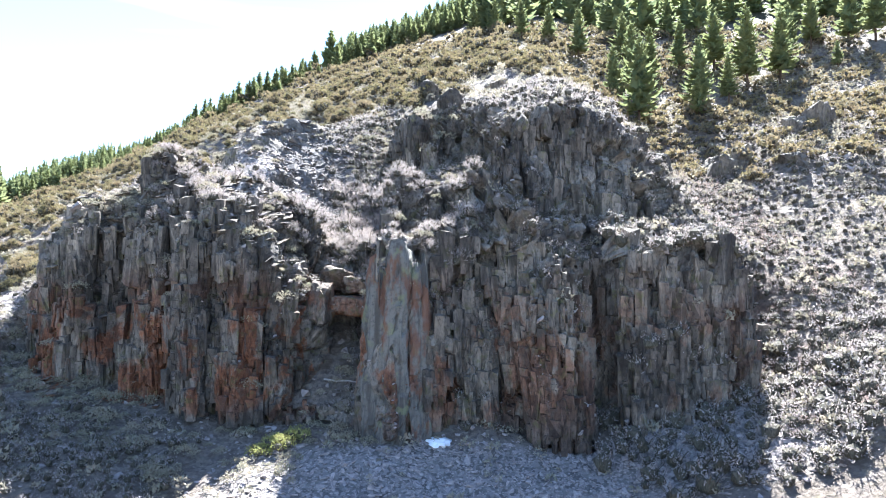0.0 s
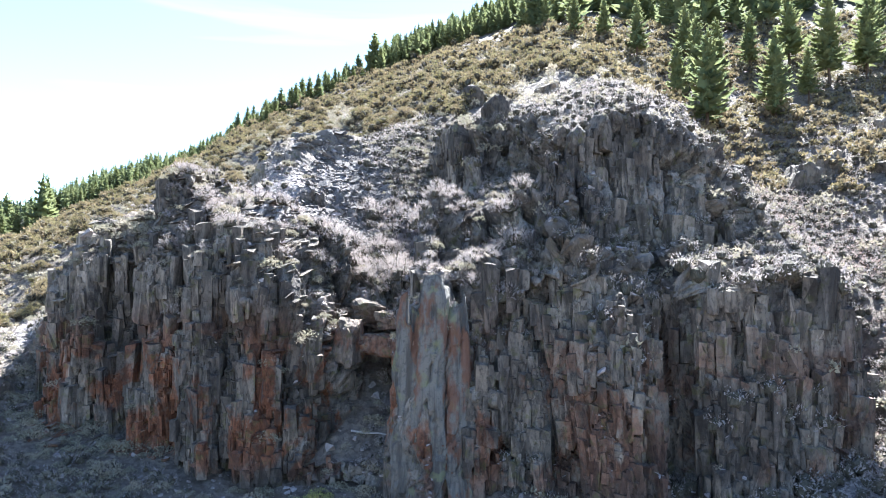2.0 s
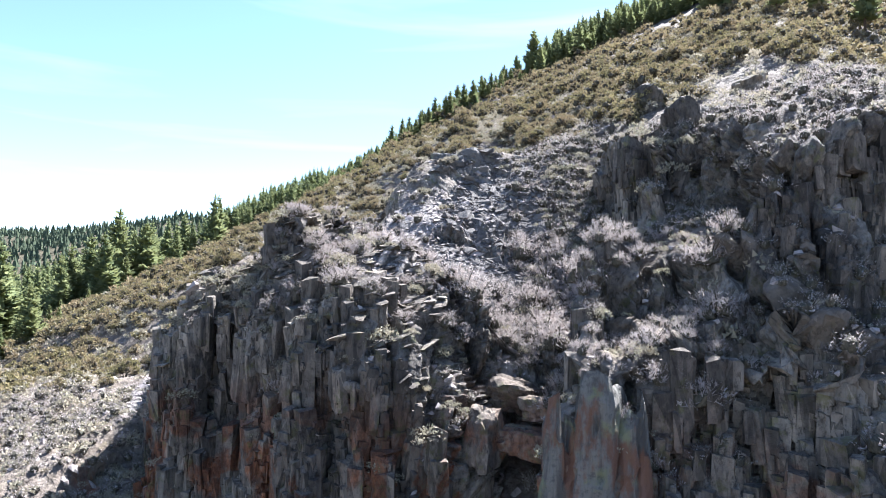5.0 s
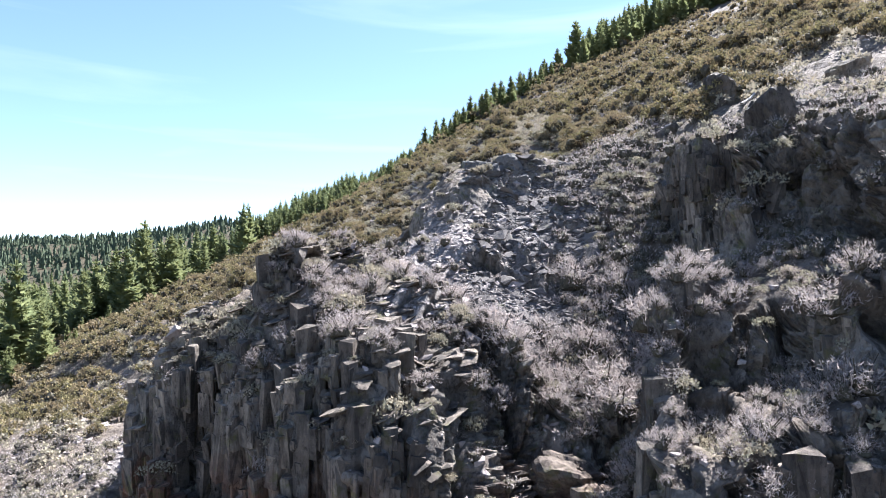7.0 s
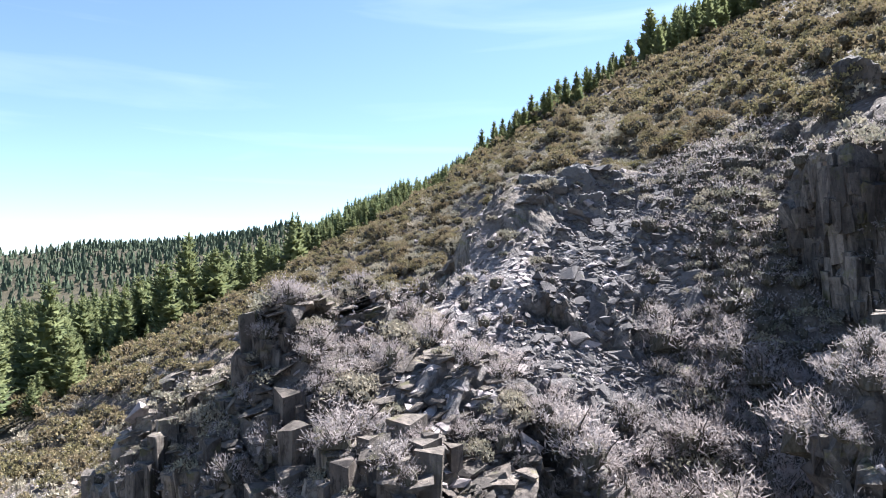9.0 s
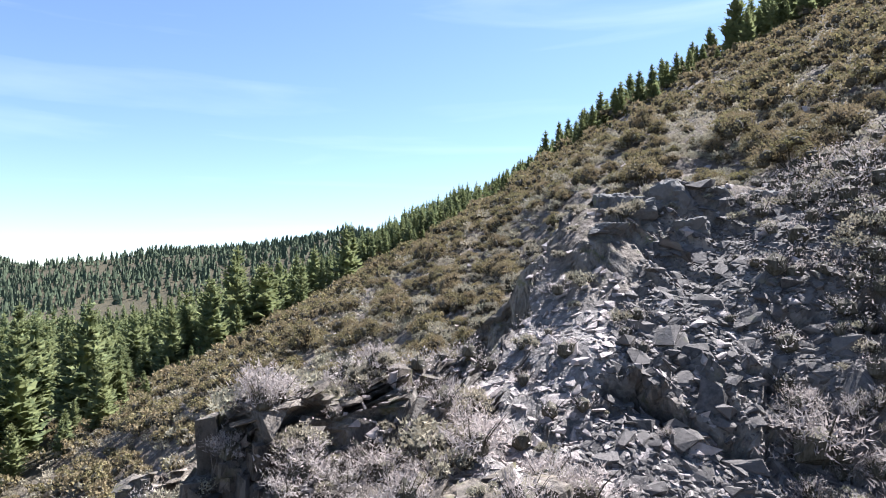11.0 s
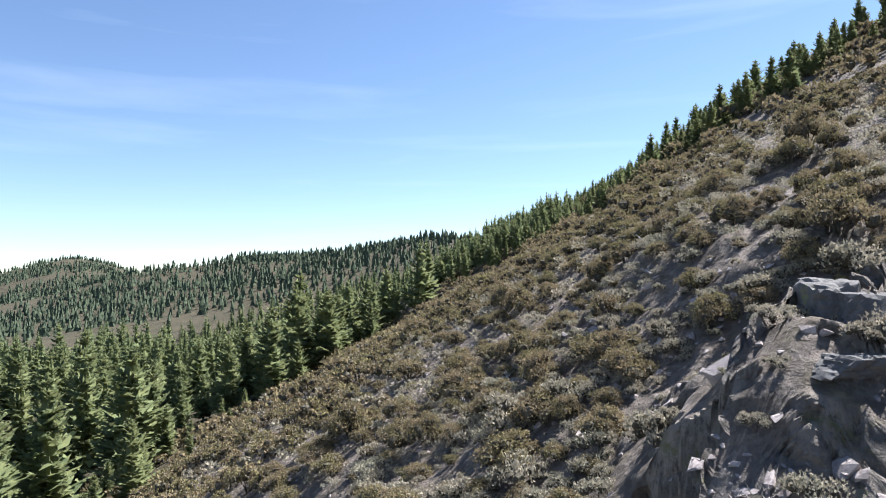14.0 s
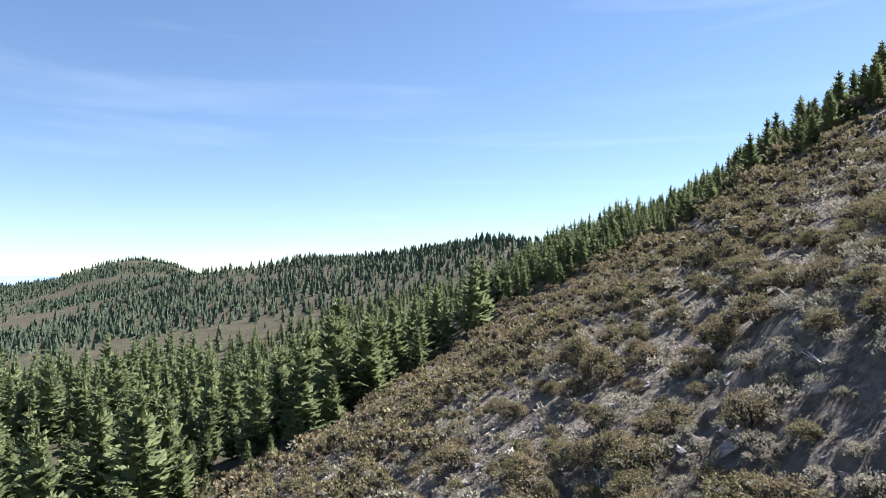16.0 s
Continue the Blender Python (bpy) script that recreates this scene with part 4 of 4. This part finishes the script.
# ---- the jointed blocks of the cliff faces ----
def make_cliff_material():
    n = Nodes("cliff_rock")
    col, b = rock_color(n)
    ob, isl = n.random()
    pick = n.math("FRACT", n.math("ADD", ob, n.math("MULTIPLY", isl, 5.1)))
    col = n.mix(0.75, col, n.mix(pick, (0.30, 0.285, 0.27), (1.15, 1.08, 1.0)), "MULTIPLY")
    h = n.math("ADD", n.noise(4.0, detail=8, rough=0.7), n.math("MULTIPLY", n.noise(1.2, n.coords((1, 1, 3.0)), detail=6), 0.8))
    return n.finish(col, 0.9, n.bump(h, 0.8, 0.18), 0.2)


M_CLIFF = make_cliff_material()


def block_mesh(seed):
    """A squared jointed block with sharp chipped corners, 1 wide and 2.4 high."""
    rng = random.Random(seed)
    bm = bmesh.new()
    for sx in (-0.5, 0.5):
        for sy in (-0.5, 0.5):
            for sz in (-1.2, 1.2):
                c = Vector((sx + rng.uniform(-0.1, 0.1), sy + rng.uniform(-0.12, 0.12), sz * rng.uniform(0.82, 1.0)))
                if rng.random() < 0.4:
                    q = rng.uniform(0.15, 0.4)
                    for cut in ((-sx * q * 2, 0, 0), (0, -sy * q * 2, 0), (0, 0, -sz * q * 0.7)):
                        bm.verts.new(c + Vector(cut))
                else:
                    bm.verts.new(c)
    bmesh.ops.convex_hull(bm, input=bm.verts)
    bmesh.ops.delete(bm, geom=[v for v in bm.verts if not v.link_faces], context="VERTS")
    me = bpy.data.meshes.new("block")
    bm.to_mesh(me)
    bm.free()
    me.materials.append(M_CLIFF)
    return me


def cliff_blocks(count, spacing):
    rng = np.random.default_rng(77)
    flat = np.where((rock.ravel() > 0.55) & (NRM[..., 2].ravel() < 0.45) & ((np.abs(X.ravel() + 10) > 2.6) | (Y.ravel() > 77)) & ((np.abs(X.ravel() + 4.6) > 2.7) | (Y.ravel() > 66)) & ((NRM[..., 2].ravel() < 0.28) | (Y.ravel() < 68)) & ((X.ravel() < -20) | (X.ravel() > -12) | (Y.ravel() < 73)) & ((X.ravel() > -20) | (Y.ravel() < 85)) & (np.abs(X.ravel() + 5) < 46) & (Y.ravel() > 58) & (Y.ravel() < 112))[0]
    rng.shuffle(flat)
    pts, nr = Q.reshape(-1, 3), NRM.reshape(-1, 3)
    cell, picked = {}, []
    for i in flat:
        p = pts[i]
        k = (int(p[0] // spacing), int(p[1] // spacing), int(p[2] // (spacing * 1.8)))
        if cell.get(k, 0) >= 1:
            continue
        cell[k] = 1
        picked.append(i)
        if len(picked) >= count:
            break
    kinds = [block_mesh(700 + i) for i in range(10)]
    tris = [mesh_tris(k) for k in kinds]
    ms = []
    for i in picked:
        p, nn = pts[i], nr[i]
        yaw = math.atan2(nn[1], nn[0]) + math.pi / 2 + rng.normal(0, 0.16)
        s = float(np.clip(rng.lognormal(-0.78, 0.45), 0.2, 1.1))
        tall = s * rng.uniform(0.5, 2.1) * (1.0 if nn[2] < 0.28 else 0.3)
        m = Matrix.Translation(Vector(p) - Vector((nn[0], nn[1], 0)) * 0.28 * s - Vector((0, 0, 0.4 * tall))) @ Matrix.Rotation(yaw, 4, "Z") @ Matrix.Rotation(rng.normal(0.06, 0.07), 4, "X") @ Matrix.Rotation(rng.normal(0, 0.06), 4, "Y")
        ms.append(m @ Matrix.Diagonal((s * rng.uniform(0.7, 1.2), s * rng.uniform(0.8, 1.2), tall, 1)))
    where = np.array([pts[i] for i in picked])
    one, rest_ = nearest(where, 290, (-18, 69), (-4, 63))
    out = []
    for i in rest_:
        m = np.array(ms[i])
        out.append(tris[int(rng.integers(10))] @ m[:3, :3].T + m[:3, 3])
    root = tagged(new("cliff_face", soup("cliff_face", np.concatenate(out), M_CLIFF)), "jointed upright blocks of grey rust-stained lichened rock", "cliff", kind="stuff")
    for i in one:
        ob = new("block", kinds[int(rng.integers(10))])
        ob.parent = root
        ob.matrix_basis = ms[i]


cliff_blocks(6000, 0.5)

# ---- dipping slabs on the ledges of the west block ----
lx, ly = scatter(650, -42, -17, 66.5, 79, lambda x, y: 0.3 + 0.7 * ss(-0.2, 0.3, vnoise(x / 2.5, y / 2.5, 0 * x, 131)), 0.45)
lp, ln_ = settle(lx, ly, 0.35)
stones("ledge_slabs", "grey flat dipping slabs stepped along the ledges", lp, ln_, np.clip(RNG.lognormal(-0.55, 0.4, len(lp)), 0.25, 1.2), M_CLIFF, 0.2, ((-24, 71),), 150, 660, "slab")

# ---- loose stones over the open slopes ----
qx, qy = scatter(5200, -75, 60, 52, 130, lambda x, y: 0.25 + 0.75 * ss(0.0, 0.4, vnoise(x / 7, y / 7, 0 * x, 120)), 0.5)
qp, qn = settle(qx, qy, 0.45)
stones("slope_stones", "loose grey stones scattered over the dry slope", qp, qn, np.clip(RNG.lognormal(-1.7, 0.55, len(qp)), 0.08, 0.9), M_SCREE, 0.5, ((-35, 92),), 200, 640, "stone")


# ---- the grey outcrop above the talus ----
def worn_rock(name, seed, material, level=4):
    """A rock about 1 in radius: a few broad broken faces, squared, with chipped corners and joints."""
    rng = np.random.default_rng(seed)
    bm = bmesh.new()
    bmesh.ops.create_icosphere(bm, subdivisions=level, radius=1.0)
    axes = np.array([(1, 0, 0), (-1, 0, 0), (0, 1, 0), (0, -1, 0), (0, 0, 1), (0, 0, -1)]) + rng.normal(0, 0.22, (6, 3))
    chips = unit(4, rng)
    nrm = np.concatenate([axes / np.linalg.norm(axes, axis=1, keepdims=True), chips])
    far = np.concatenate([rng.uniform(0.62, 0.95, 6), rng.uniform(0.85, 1.1, 4)])
    co = np.array([v.co[:] for v in bm.verts])
    r = np.minimum((far / np.maximum(co @ nrm.T, 1e-3)).min(axis=1), 1.5)
    n1 = vnoise(co[:, 0] * 2.2 + seed, co[:, 1] * 2.2, co[:, 2] * 2.2, seed)
    n2 = vnoise(co[:, 0] * 7 + seed, co[:, 1] * 7, co[:, 2] * 7, seed + 1)
    step, joint = blocks(co[:, 0], co[:, 1], co[:, 2], 0.6, 0.6, 0.7, seed + 2)
    r = r * (1 + 0.05 * n1 + 0.02 * n2 + 0.10 * step - 0.10 * joint)
    for v, k in zip(bm.verts, r):
        v.co = v.co * float(k)
    me = bpy.data.meshes.new(name)
    bm.to_mesh(me)
    bm.free()
    me.materials.append(material)
    return me


M_OUTCROP = make_stone_material("outcrop_stone", (0.085, 0.081, 0.078), (0.125, 0.118, 0.113), 0.6)
outcrop = tagged(new("rock_outcrop"), "grey smooth-faced rock outcrop with yellow lichen above the talus", "rock outcrop")
for k, (x, y, a, b, c, yaw) in enumerate((
        (-25.9, 101.4, 2.2, 1.5, 1.3, 25), (-23.8, 104.0, 2.2, 1.5, 1.5, 15), 
        (-27.4, 102.2, 1.2, 1.5, 1.2, 20), (-25.0, 106.6, 1.8, 1.4, 1.6, 35), (-21.4, 106.2, 1.8, 1.3, 1.4, 10), (-18.6, 108.0, 1.6, 1.4, 1.2, -10), (-22.4, 102.6, 1.5, 1.2, 0.9, 10), (-26.6, 98.6, 1.5, 1.2, 0.6, 60))):
    p, _ = settle(np.array([x]), np.array([y]), 0.0)
    ob = new("boulder", worn_rock("boulder", 800 + k, M_OUTCROP))
    ob.parent = outcrop
    ob.matrix_basis = Matrix.Translation((x, y, p[0][2] - 0.42 * c)) @ Matrix.Rotation(radians(yaw), 4, "Z") @ Matrix.Diagonal((a, b, c, 1))

# ---- small crags standing out of the slopes ----
crag_spots = ((43, 103, 3.4, 3.8), (46.5, 104.5, 2.4, 3.0), (52, 98, 2.6, 2.4), (62, 111, 3.4, 3.6), (58.5, 110.5, 2.2, 2.6), (70, 103, 2.6, 3.0), (-2, 111, 2.6, 2.2), (8, 103.5, 2.4, 2.0), (4, 91.5, 2.2, 2.4), (76, 92, 3.0, 3.0),
              (1.5, 89.0, 1.9, 2.6), (-22.5, 79.5, 1.6, 1.0), (-28.5, 77.5, 1.8, 0.9), (27, 84, 1.8, 1.8), (22, 79, 1.7, 2.0))
for k, (x, y, w, hgt) in enumerate(crag_spots):
    p, _ = settle(np.array([float(x)]), np.array([float(y)]), 0.0)
    ob = tagged(new("rock_crag", worn_rock("rock_crag", 840 + k, M_CLIFF)), "dark weathered crag standing out of the scrubby slope", "rock", "crags on the slope")
    ob.matrix_basis = Matrix.Translation((x, y, p[0][2] - 0.25 * hgt)) @ Matrix.Rotation(k * 1.3, 4, "Z") @ Matrix.Diagonal((w, w * 0.8, hgt, 1))

# ---- boulders added as a roof that keeps skylight out of the gully slot ----
for k, (x, y, z, a, b, c, yaw) in enumerate(((-10.4, 72.0, 14.4, 2.4, 1.5, 1.2, 12), (-13.0, 70.4, 14.6, 1.3, 1.4, 2.2, -20), (-9.0, 73.4, 16.4, 2.2, 1.6, 1.2, 30), (-11.6, 74.2, 17.0, 2.2, 1.5, 1.2, 5))):
    ob = tagged(new("wedged_boulder", worn_rock("wedged_boulder", 870 + k, M_CLIFF)), "angular brown boulder added to roof and darken the gully slot", "boulder", "boulders in the gully slot")
    ob.matrix_basis = Matrix.Translation((x, y, z)) @ Matrix.Rotation(radians(yaw), 4, "Z") @ Matrix.Diagonal((a, b, c, 1))

# ---- pale pillars at the mouth of the gully ----
def make_pillar_material():
    n = Nodes("pale_pillar_rock")
    run = n.noise(1.0, n.coords((1.6, 1.6, 0.13)), detail=7, rough=0.65)
    b = n.noise(2.4, detail=8, rough=0.7)
    col = n.mix(n.ramp(run, 0.38, 0.6), (0.085, 0.078, 0.07), (0.18, 0.168, 0.15))
    col = n.mix(n.ramp(b, 0.36, 0.5, 0.7, 0), col, (0.08, 0.077, 0.072))
    col = n.mix(n.ramp(n.noise(0.6, detail=7), 0.54, 0.66, 0, 0.7), col, (0.19, 0.20, 0.11))
    col = n.mix(n.ramp(n.noise(0.33, n.coords((1.2, 1.2, 0.5)), detail=8), 0.54, 0.62, 0, 0.8), col, (0.16, 0.075, 0.045))
    return n.finish(col, 0.9, n.bump(n.math("ADD", b, run), 0.9, 0.3), 0.2)


M_PILLAR = make_pillar_material()


def pillar_mesh(w, d, hgt, seed):
    """An upright squared column with worn arrises and joints."""
    nu, nz = 36, 40
    a, k = np.meshgrid(np.linspace(0, 2 * np.pi, nu, endpoint=False), np.linspace(0, 1, nz))
    c, s = np.cos(a), np.sin(a)
    r = 1 / (np.abs(c) ** 5 + np.abs(s) ** 5) ** 0.2
    taper = (1 - 0.14 * k) * (1 - 0.3 * ss(0.95, 1.0, k))
    x, y, z = c * r * w * taper, s * r * d * taper, k * hgt
    step, joint = blocks(x + 50, y + 20, z + seed, 1.0, 1.2, 3.2, seed)
    f = 1 + 0.10 * step - 0.10 * joint + 0.10 * vnoise(x * 0.9 + seed, y * 0.9, z * 0.5, seed) + 0.05 * vnoise(x * 3, y * 3, z * 2, seed + 1)
    v = np.stack([x * f + 0.25 * vnoise(0 * z, 0 * z, z / 3 + seed, seed + 3), y * f, z + 1.4 * ss(0.85, 1, k) * step], -1).reshape(-1, 3)
    q = np.arange(nu * nz).reshape(nz, nu)
    n = np.roll(q, -1, 1)
    faces = np.stack([q[:-1], n[:-1], n[1:], q[1:]], -1).reshape(-1, 4)
    return mesh_from("rock_pillar", v, faces, (M_PILLAR,))


for k, (x, y, z, w, d, hgt, yaw, lean) in enumerate(((-6.3, 63.0, 0.6, 1.3, 1.9, 17.4, 8, 2), (-4.5, 62.7, 0.4, 1.5, 1.8, 19.0, -6, 2), (-2.6, 63.1, 0.3, 1.2, 1.9, 18.2, 12, 3))):
    ob = tagged(new("rock_pillar", pillar_mesh(w, d, hgt, 880 + k)), "tall pale grey rock pillar joined to the cliff", "rock pillar", "pillars at the gully mouth")
    ob.matrix_basis = Matrix.Translation((x, y, z)) @ Matrix.Rotation(radians(yaw), 4, "Z") @ Matrix.Rotation(radians(-lean), 4, "X")

# ---- tall pines beside the ravine ----
big_spots = ((35, 118, 1.5), (49, 126, 1.25), (39, 136, 1.35), (30, 146, 1.05), (24, 150, 0.85), (54, 150, 1.1), (64, 138, 1.55), (72, 140, 1.4), (88, 146, 0.55), (98, 158, 1.4),
             (62, 150, 1.35), (18, 152, 0.8), (13, 166, 0.75), (106, 160, 1.5), (42, 154, 1.1), (90, 160, 1.2), (8, 176, 0.8), (47, 121, 0.75), (57, 131, 0.9), (80, 152, 1.2), (33, 128, 1.0), (45, 143, 1.15))
bp, _ = settle(np.array([float(b[0]) for b in big_spots]), np.array([float(b[1]) for b in big_spots]), 0.0)
tall_shapes = [pine(12.0, 2.7, 17, 7, 7, 160 + i, 0.2) for i in range(3)]


def tall_pine(k, p, s):
    c, t = tall_meshes[k]
    root = tagged(new("pine_tree"), "tall old pine with a bare lower trunk above the ravine", "pine tree", "tall pines by the ravine")
    for nm, me in (("trunk", t), ("crown", c)):
        new(nm, me).parent = root
    root.matrix_basis = Matrix.Translation(p) @ Matrix.Rotation(k * 1.7 + p[0], 4, "Z") @ Matrix.Scale(s, 4)


tall_meshes = [(soup("crown", c, M_PINE), soup("trunk", t, M_BARK)) for c, t in tall_shapes]
for k, (p, b) in enumerate(zip(bp, big_spots)):
    tall_pine(k % 3, p, b[2])


# ---- dead wood, snow, the green bush at the foot ----
def dead_branch(length, seed):
    """A bleached branching limb lying along x."""
    rng = np.random.default_rng(seed)
    tri = []
    def limb(p, d, ln, r, depth):
        q = p + d * ln * 0.5 + rng.normal(0, 0.05 * ln, 3)
        e = p + d * ln + rng.normal(0, 0.08 * ln, 3)
        e[2], q[2] = max(e[2], 0.05), max(q[2], 0.05)
        for u, v, ra, rb in ((p, q, r, r * 0.75), (q, e, r * 0.75, r * 0.3)):
            w = (v - u) / (np.linalg.norm(v - u) + 1e-6)
            s = np.cross(w, (0, 0, 1.0)) + 1e-3
            s /= np.linalg.norm(s)
            t = np.cross(w, s)
            A = [u + ra * (math.cos(k) * s + math.sin(k) * t) for k in (0, 1.57, 3.14, 4.71)]
            B = [v + rb * (math.cos(k) * s + math.sin(k) * t) for k in (0, 1.57, 3.14, 4.71)]
            for i in range(4):
                j = (i + 1) % 4
                tri.extend(((A[i], A[j], B[j]), (A[i], B[j], B[i])))
        if depth:
            for _ in range(3):
                f = rng.uniform(0.25, 0.9)
                nd = d + rng.normal(0, 0.55, 3) + (0, 0, 0.35)
                limb(p + (e - p) * f, nd / np.linalg.norm(nd), ln * rng.uniform(0.4, 0.6), r * 0.5, depth - 1)
    limb(np.array([-length / 2, 0, 0.06]), np.array([1.0, 0, 0.05]), length, 0.035 * length ** 0.5 + 0.02, 2)
    return np.array(tri)


wood_spots = ((-54.7, 119.3, 2.6, 40), (-60.5, 133.2, 2.8, 10), (-44.2, 123.9, 2.4, 120), (-58.9, 155.0, 3.0, 60), (-52.8, 116.4, 2.4, 80), (-56.3, 115.6, 2.2, 150), (-51.6, 113.2, 2.6, 20),
              (-51.5, 123.8, 2.6, 100), (-63, 121, 2.4, 30), (-70, 131, 2.6, 70), (-47, 130, 2.4, 160), (-75, 118, 2.2, 45))
for k, (x, y, ln, yaw) in enumerate(wood_spots):
    p, nn = settle(np.array([x]), np.array([y]), 0.0)
    ob = tagged(new("dead_branch", soup("dead_branch", dead_branch(ln, 900 + k), M_DEAD)), "bleached dead branch lying among olive shrubs", "dead branch", "dead branches on the slope")
    q = Vector((0, 0, 1)).rotation_difference(Vector(nn[0])).to_matrix().to_4x4()
    ob.matrix_basis = Matrix.Translation(p[0]) @ q @ Matrix.Rotation(radians(yaw), 4, "Z")


def log_thing(name, label, a, b, r, material):
    a, b = np.array(a, dtype=float), np.array(b, dtype=float)
    ln = float(np.linalg.norm(b - a))
    t = tube([(0, 0, 0), (0.02 * ln, 0, ln * 0.35), (-0.02 * ln, 0.01, ln * 0.7), (0, 0, ln)], [r, r * 0.9, r * 0.75, r * 0.5], 7)
    ob = tagged(new(name, soup(name, t, material)), label, "log")
    ob.matrix_basis = Matrix.Translation(a) @ Vector((0, 0, 1)).rotation_difference(Vector(b - a)).to_matrix().to_4x4()


def on_ground(x, y, lift):
    p, _ = settle(np.array([float(x)]), np.array([float(y)]), 0.0)
    return (p[0][0], p[0][1], p[0][2] + lift)


log_thing("fallen_log", "pale bleached fallen log on the scrubby slope", on_ground(-0.6, 104.6, 0.25), on_ground(1.6, 108.2, 0.3), 0.16, M_DEAD)
log_thing("fallen_log", "grey fallen log across the mouth of the gully", on_ground(-12.2, 68.2, 0.15), on_ground(-8.6, 68.0, 0.15), 0.10, M_DEAD)
log_thing("fallen_branch", "thin grey branch lying on the dirt ramp", on_ground(-8.2, 65.2, 0.08), on_ground(-7.4, 62.6, 0.08), 0.06, M_DEAD)


def snow_patch():
    n = Nodes("old_snow")
    mat = n.finish(n.mix(n.ramp(n.noise(3.0), 0.4, 0.7), (0.86, 0.88, 0.91), (0.70, 0.72, 0.75)), 0.6, n.bump(n.noise(5.0), 0.4, 0.05), 0.3)
    bm = bmesh.new()
    bmesh.ops.create_icosphere(bm, subdivisions=3, radius=1.0)
    for v in bm.verts:
        k = 1 + 0.7 * noise.noise(v.co * 2.3)
        v.co = Vector((v.co.x * 1.0 * k, v.co.y * 0.7 * k, v.co.z * 0.33 * k))
    me = bpy.data.meshes.new("snow_patch")
    bm.to_mesh(me)
    bm.free()
    me.materials.append(mat)
    for p in me.polygons:
        p.use_smooth = True
    ob = tagged(new("snow_patch", me), "small white patch of old snow at the cliff foot", "snow")
    ob.matrix_basis = Matrix.Translation(on_ground(-0.5, 60.9, 0.05)) @ Matrix.Rotation(radians(18), 4, "X")


snow_patch()
M_JUNIPER = make_leaf_material("juniper_leaves", (0.13, 0.15, 0.05), (0.30, 0.31, 0.11), (0.34, 0.32, 0.12), 0.3)
for k, (x, y, s) in enumerate(((-14.9, 60.9, 1.35), (-13.5, 62.2, 1.0), (-16.3, 60.0, 1.0))):
    f, st = bush(1.35, 0.95, 9, 110, 0.16, 0.22, 950 + k, 0.05, 0.3)
    ob = tagged(new("juniper_bush", soup("juniper_bush", f, M_JUNIPER)), "low yellow-green juniper bush on the gravel ramp", "bush", "junipers at the cliff foot")
    new("woody_base", soup("woody_base", st, M_STEM_SHADE)).parent = ob
    ob.matrix_basis = Matrix.Translation(on_ground(x, y, 0.0)) @ Matrix.Rotation(0.5, 4, "Z") @ Matrix.Scale(s, 4)
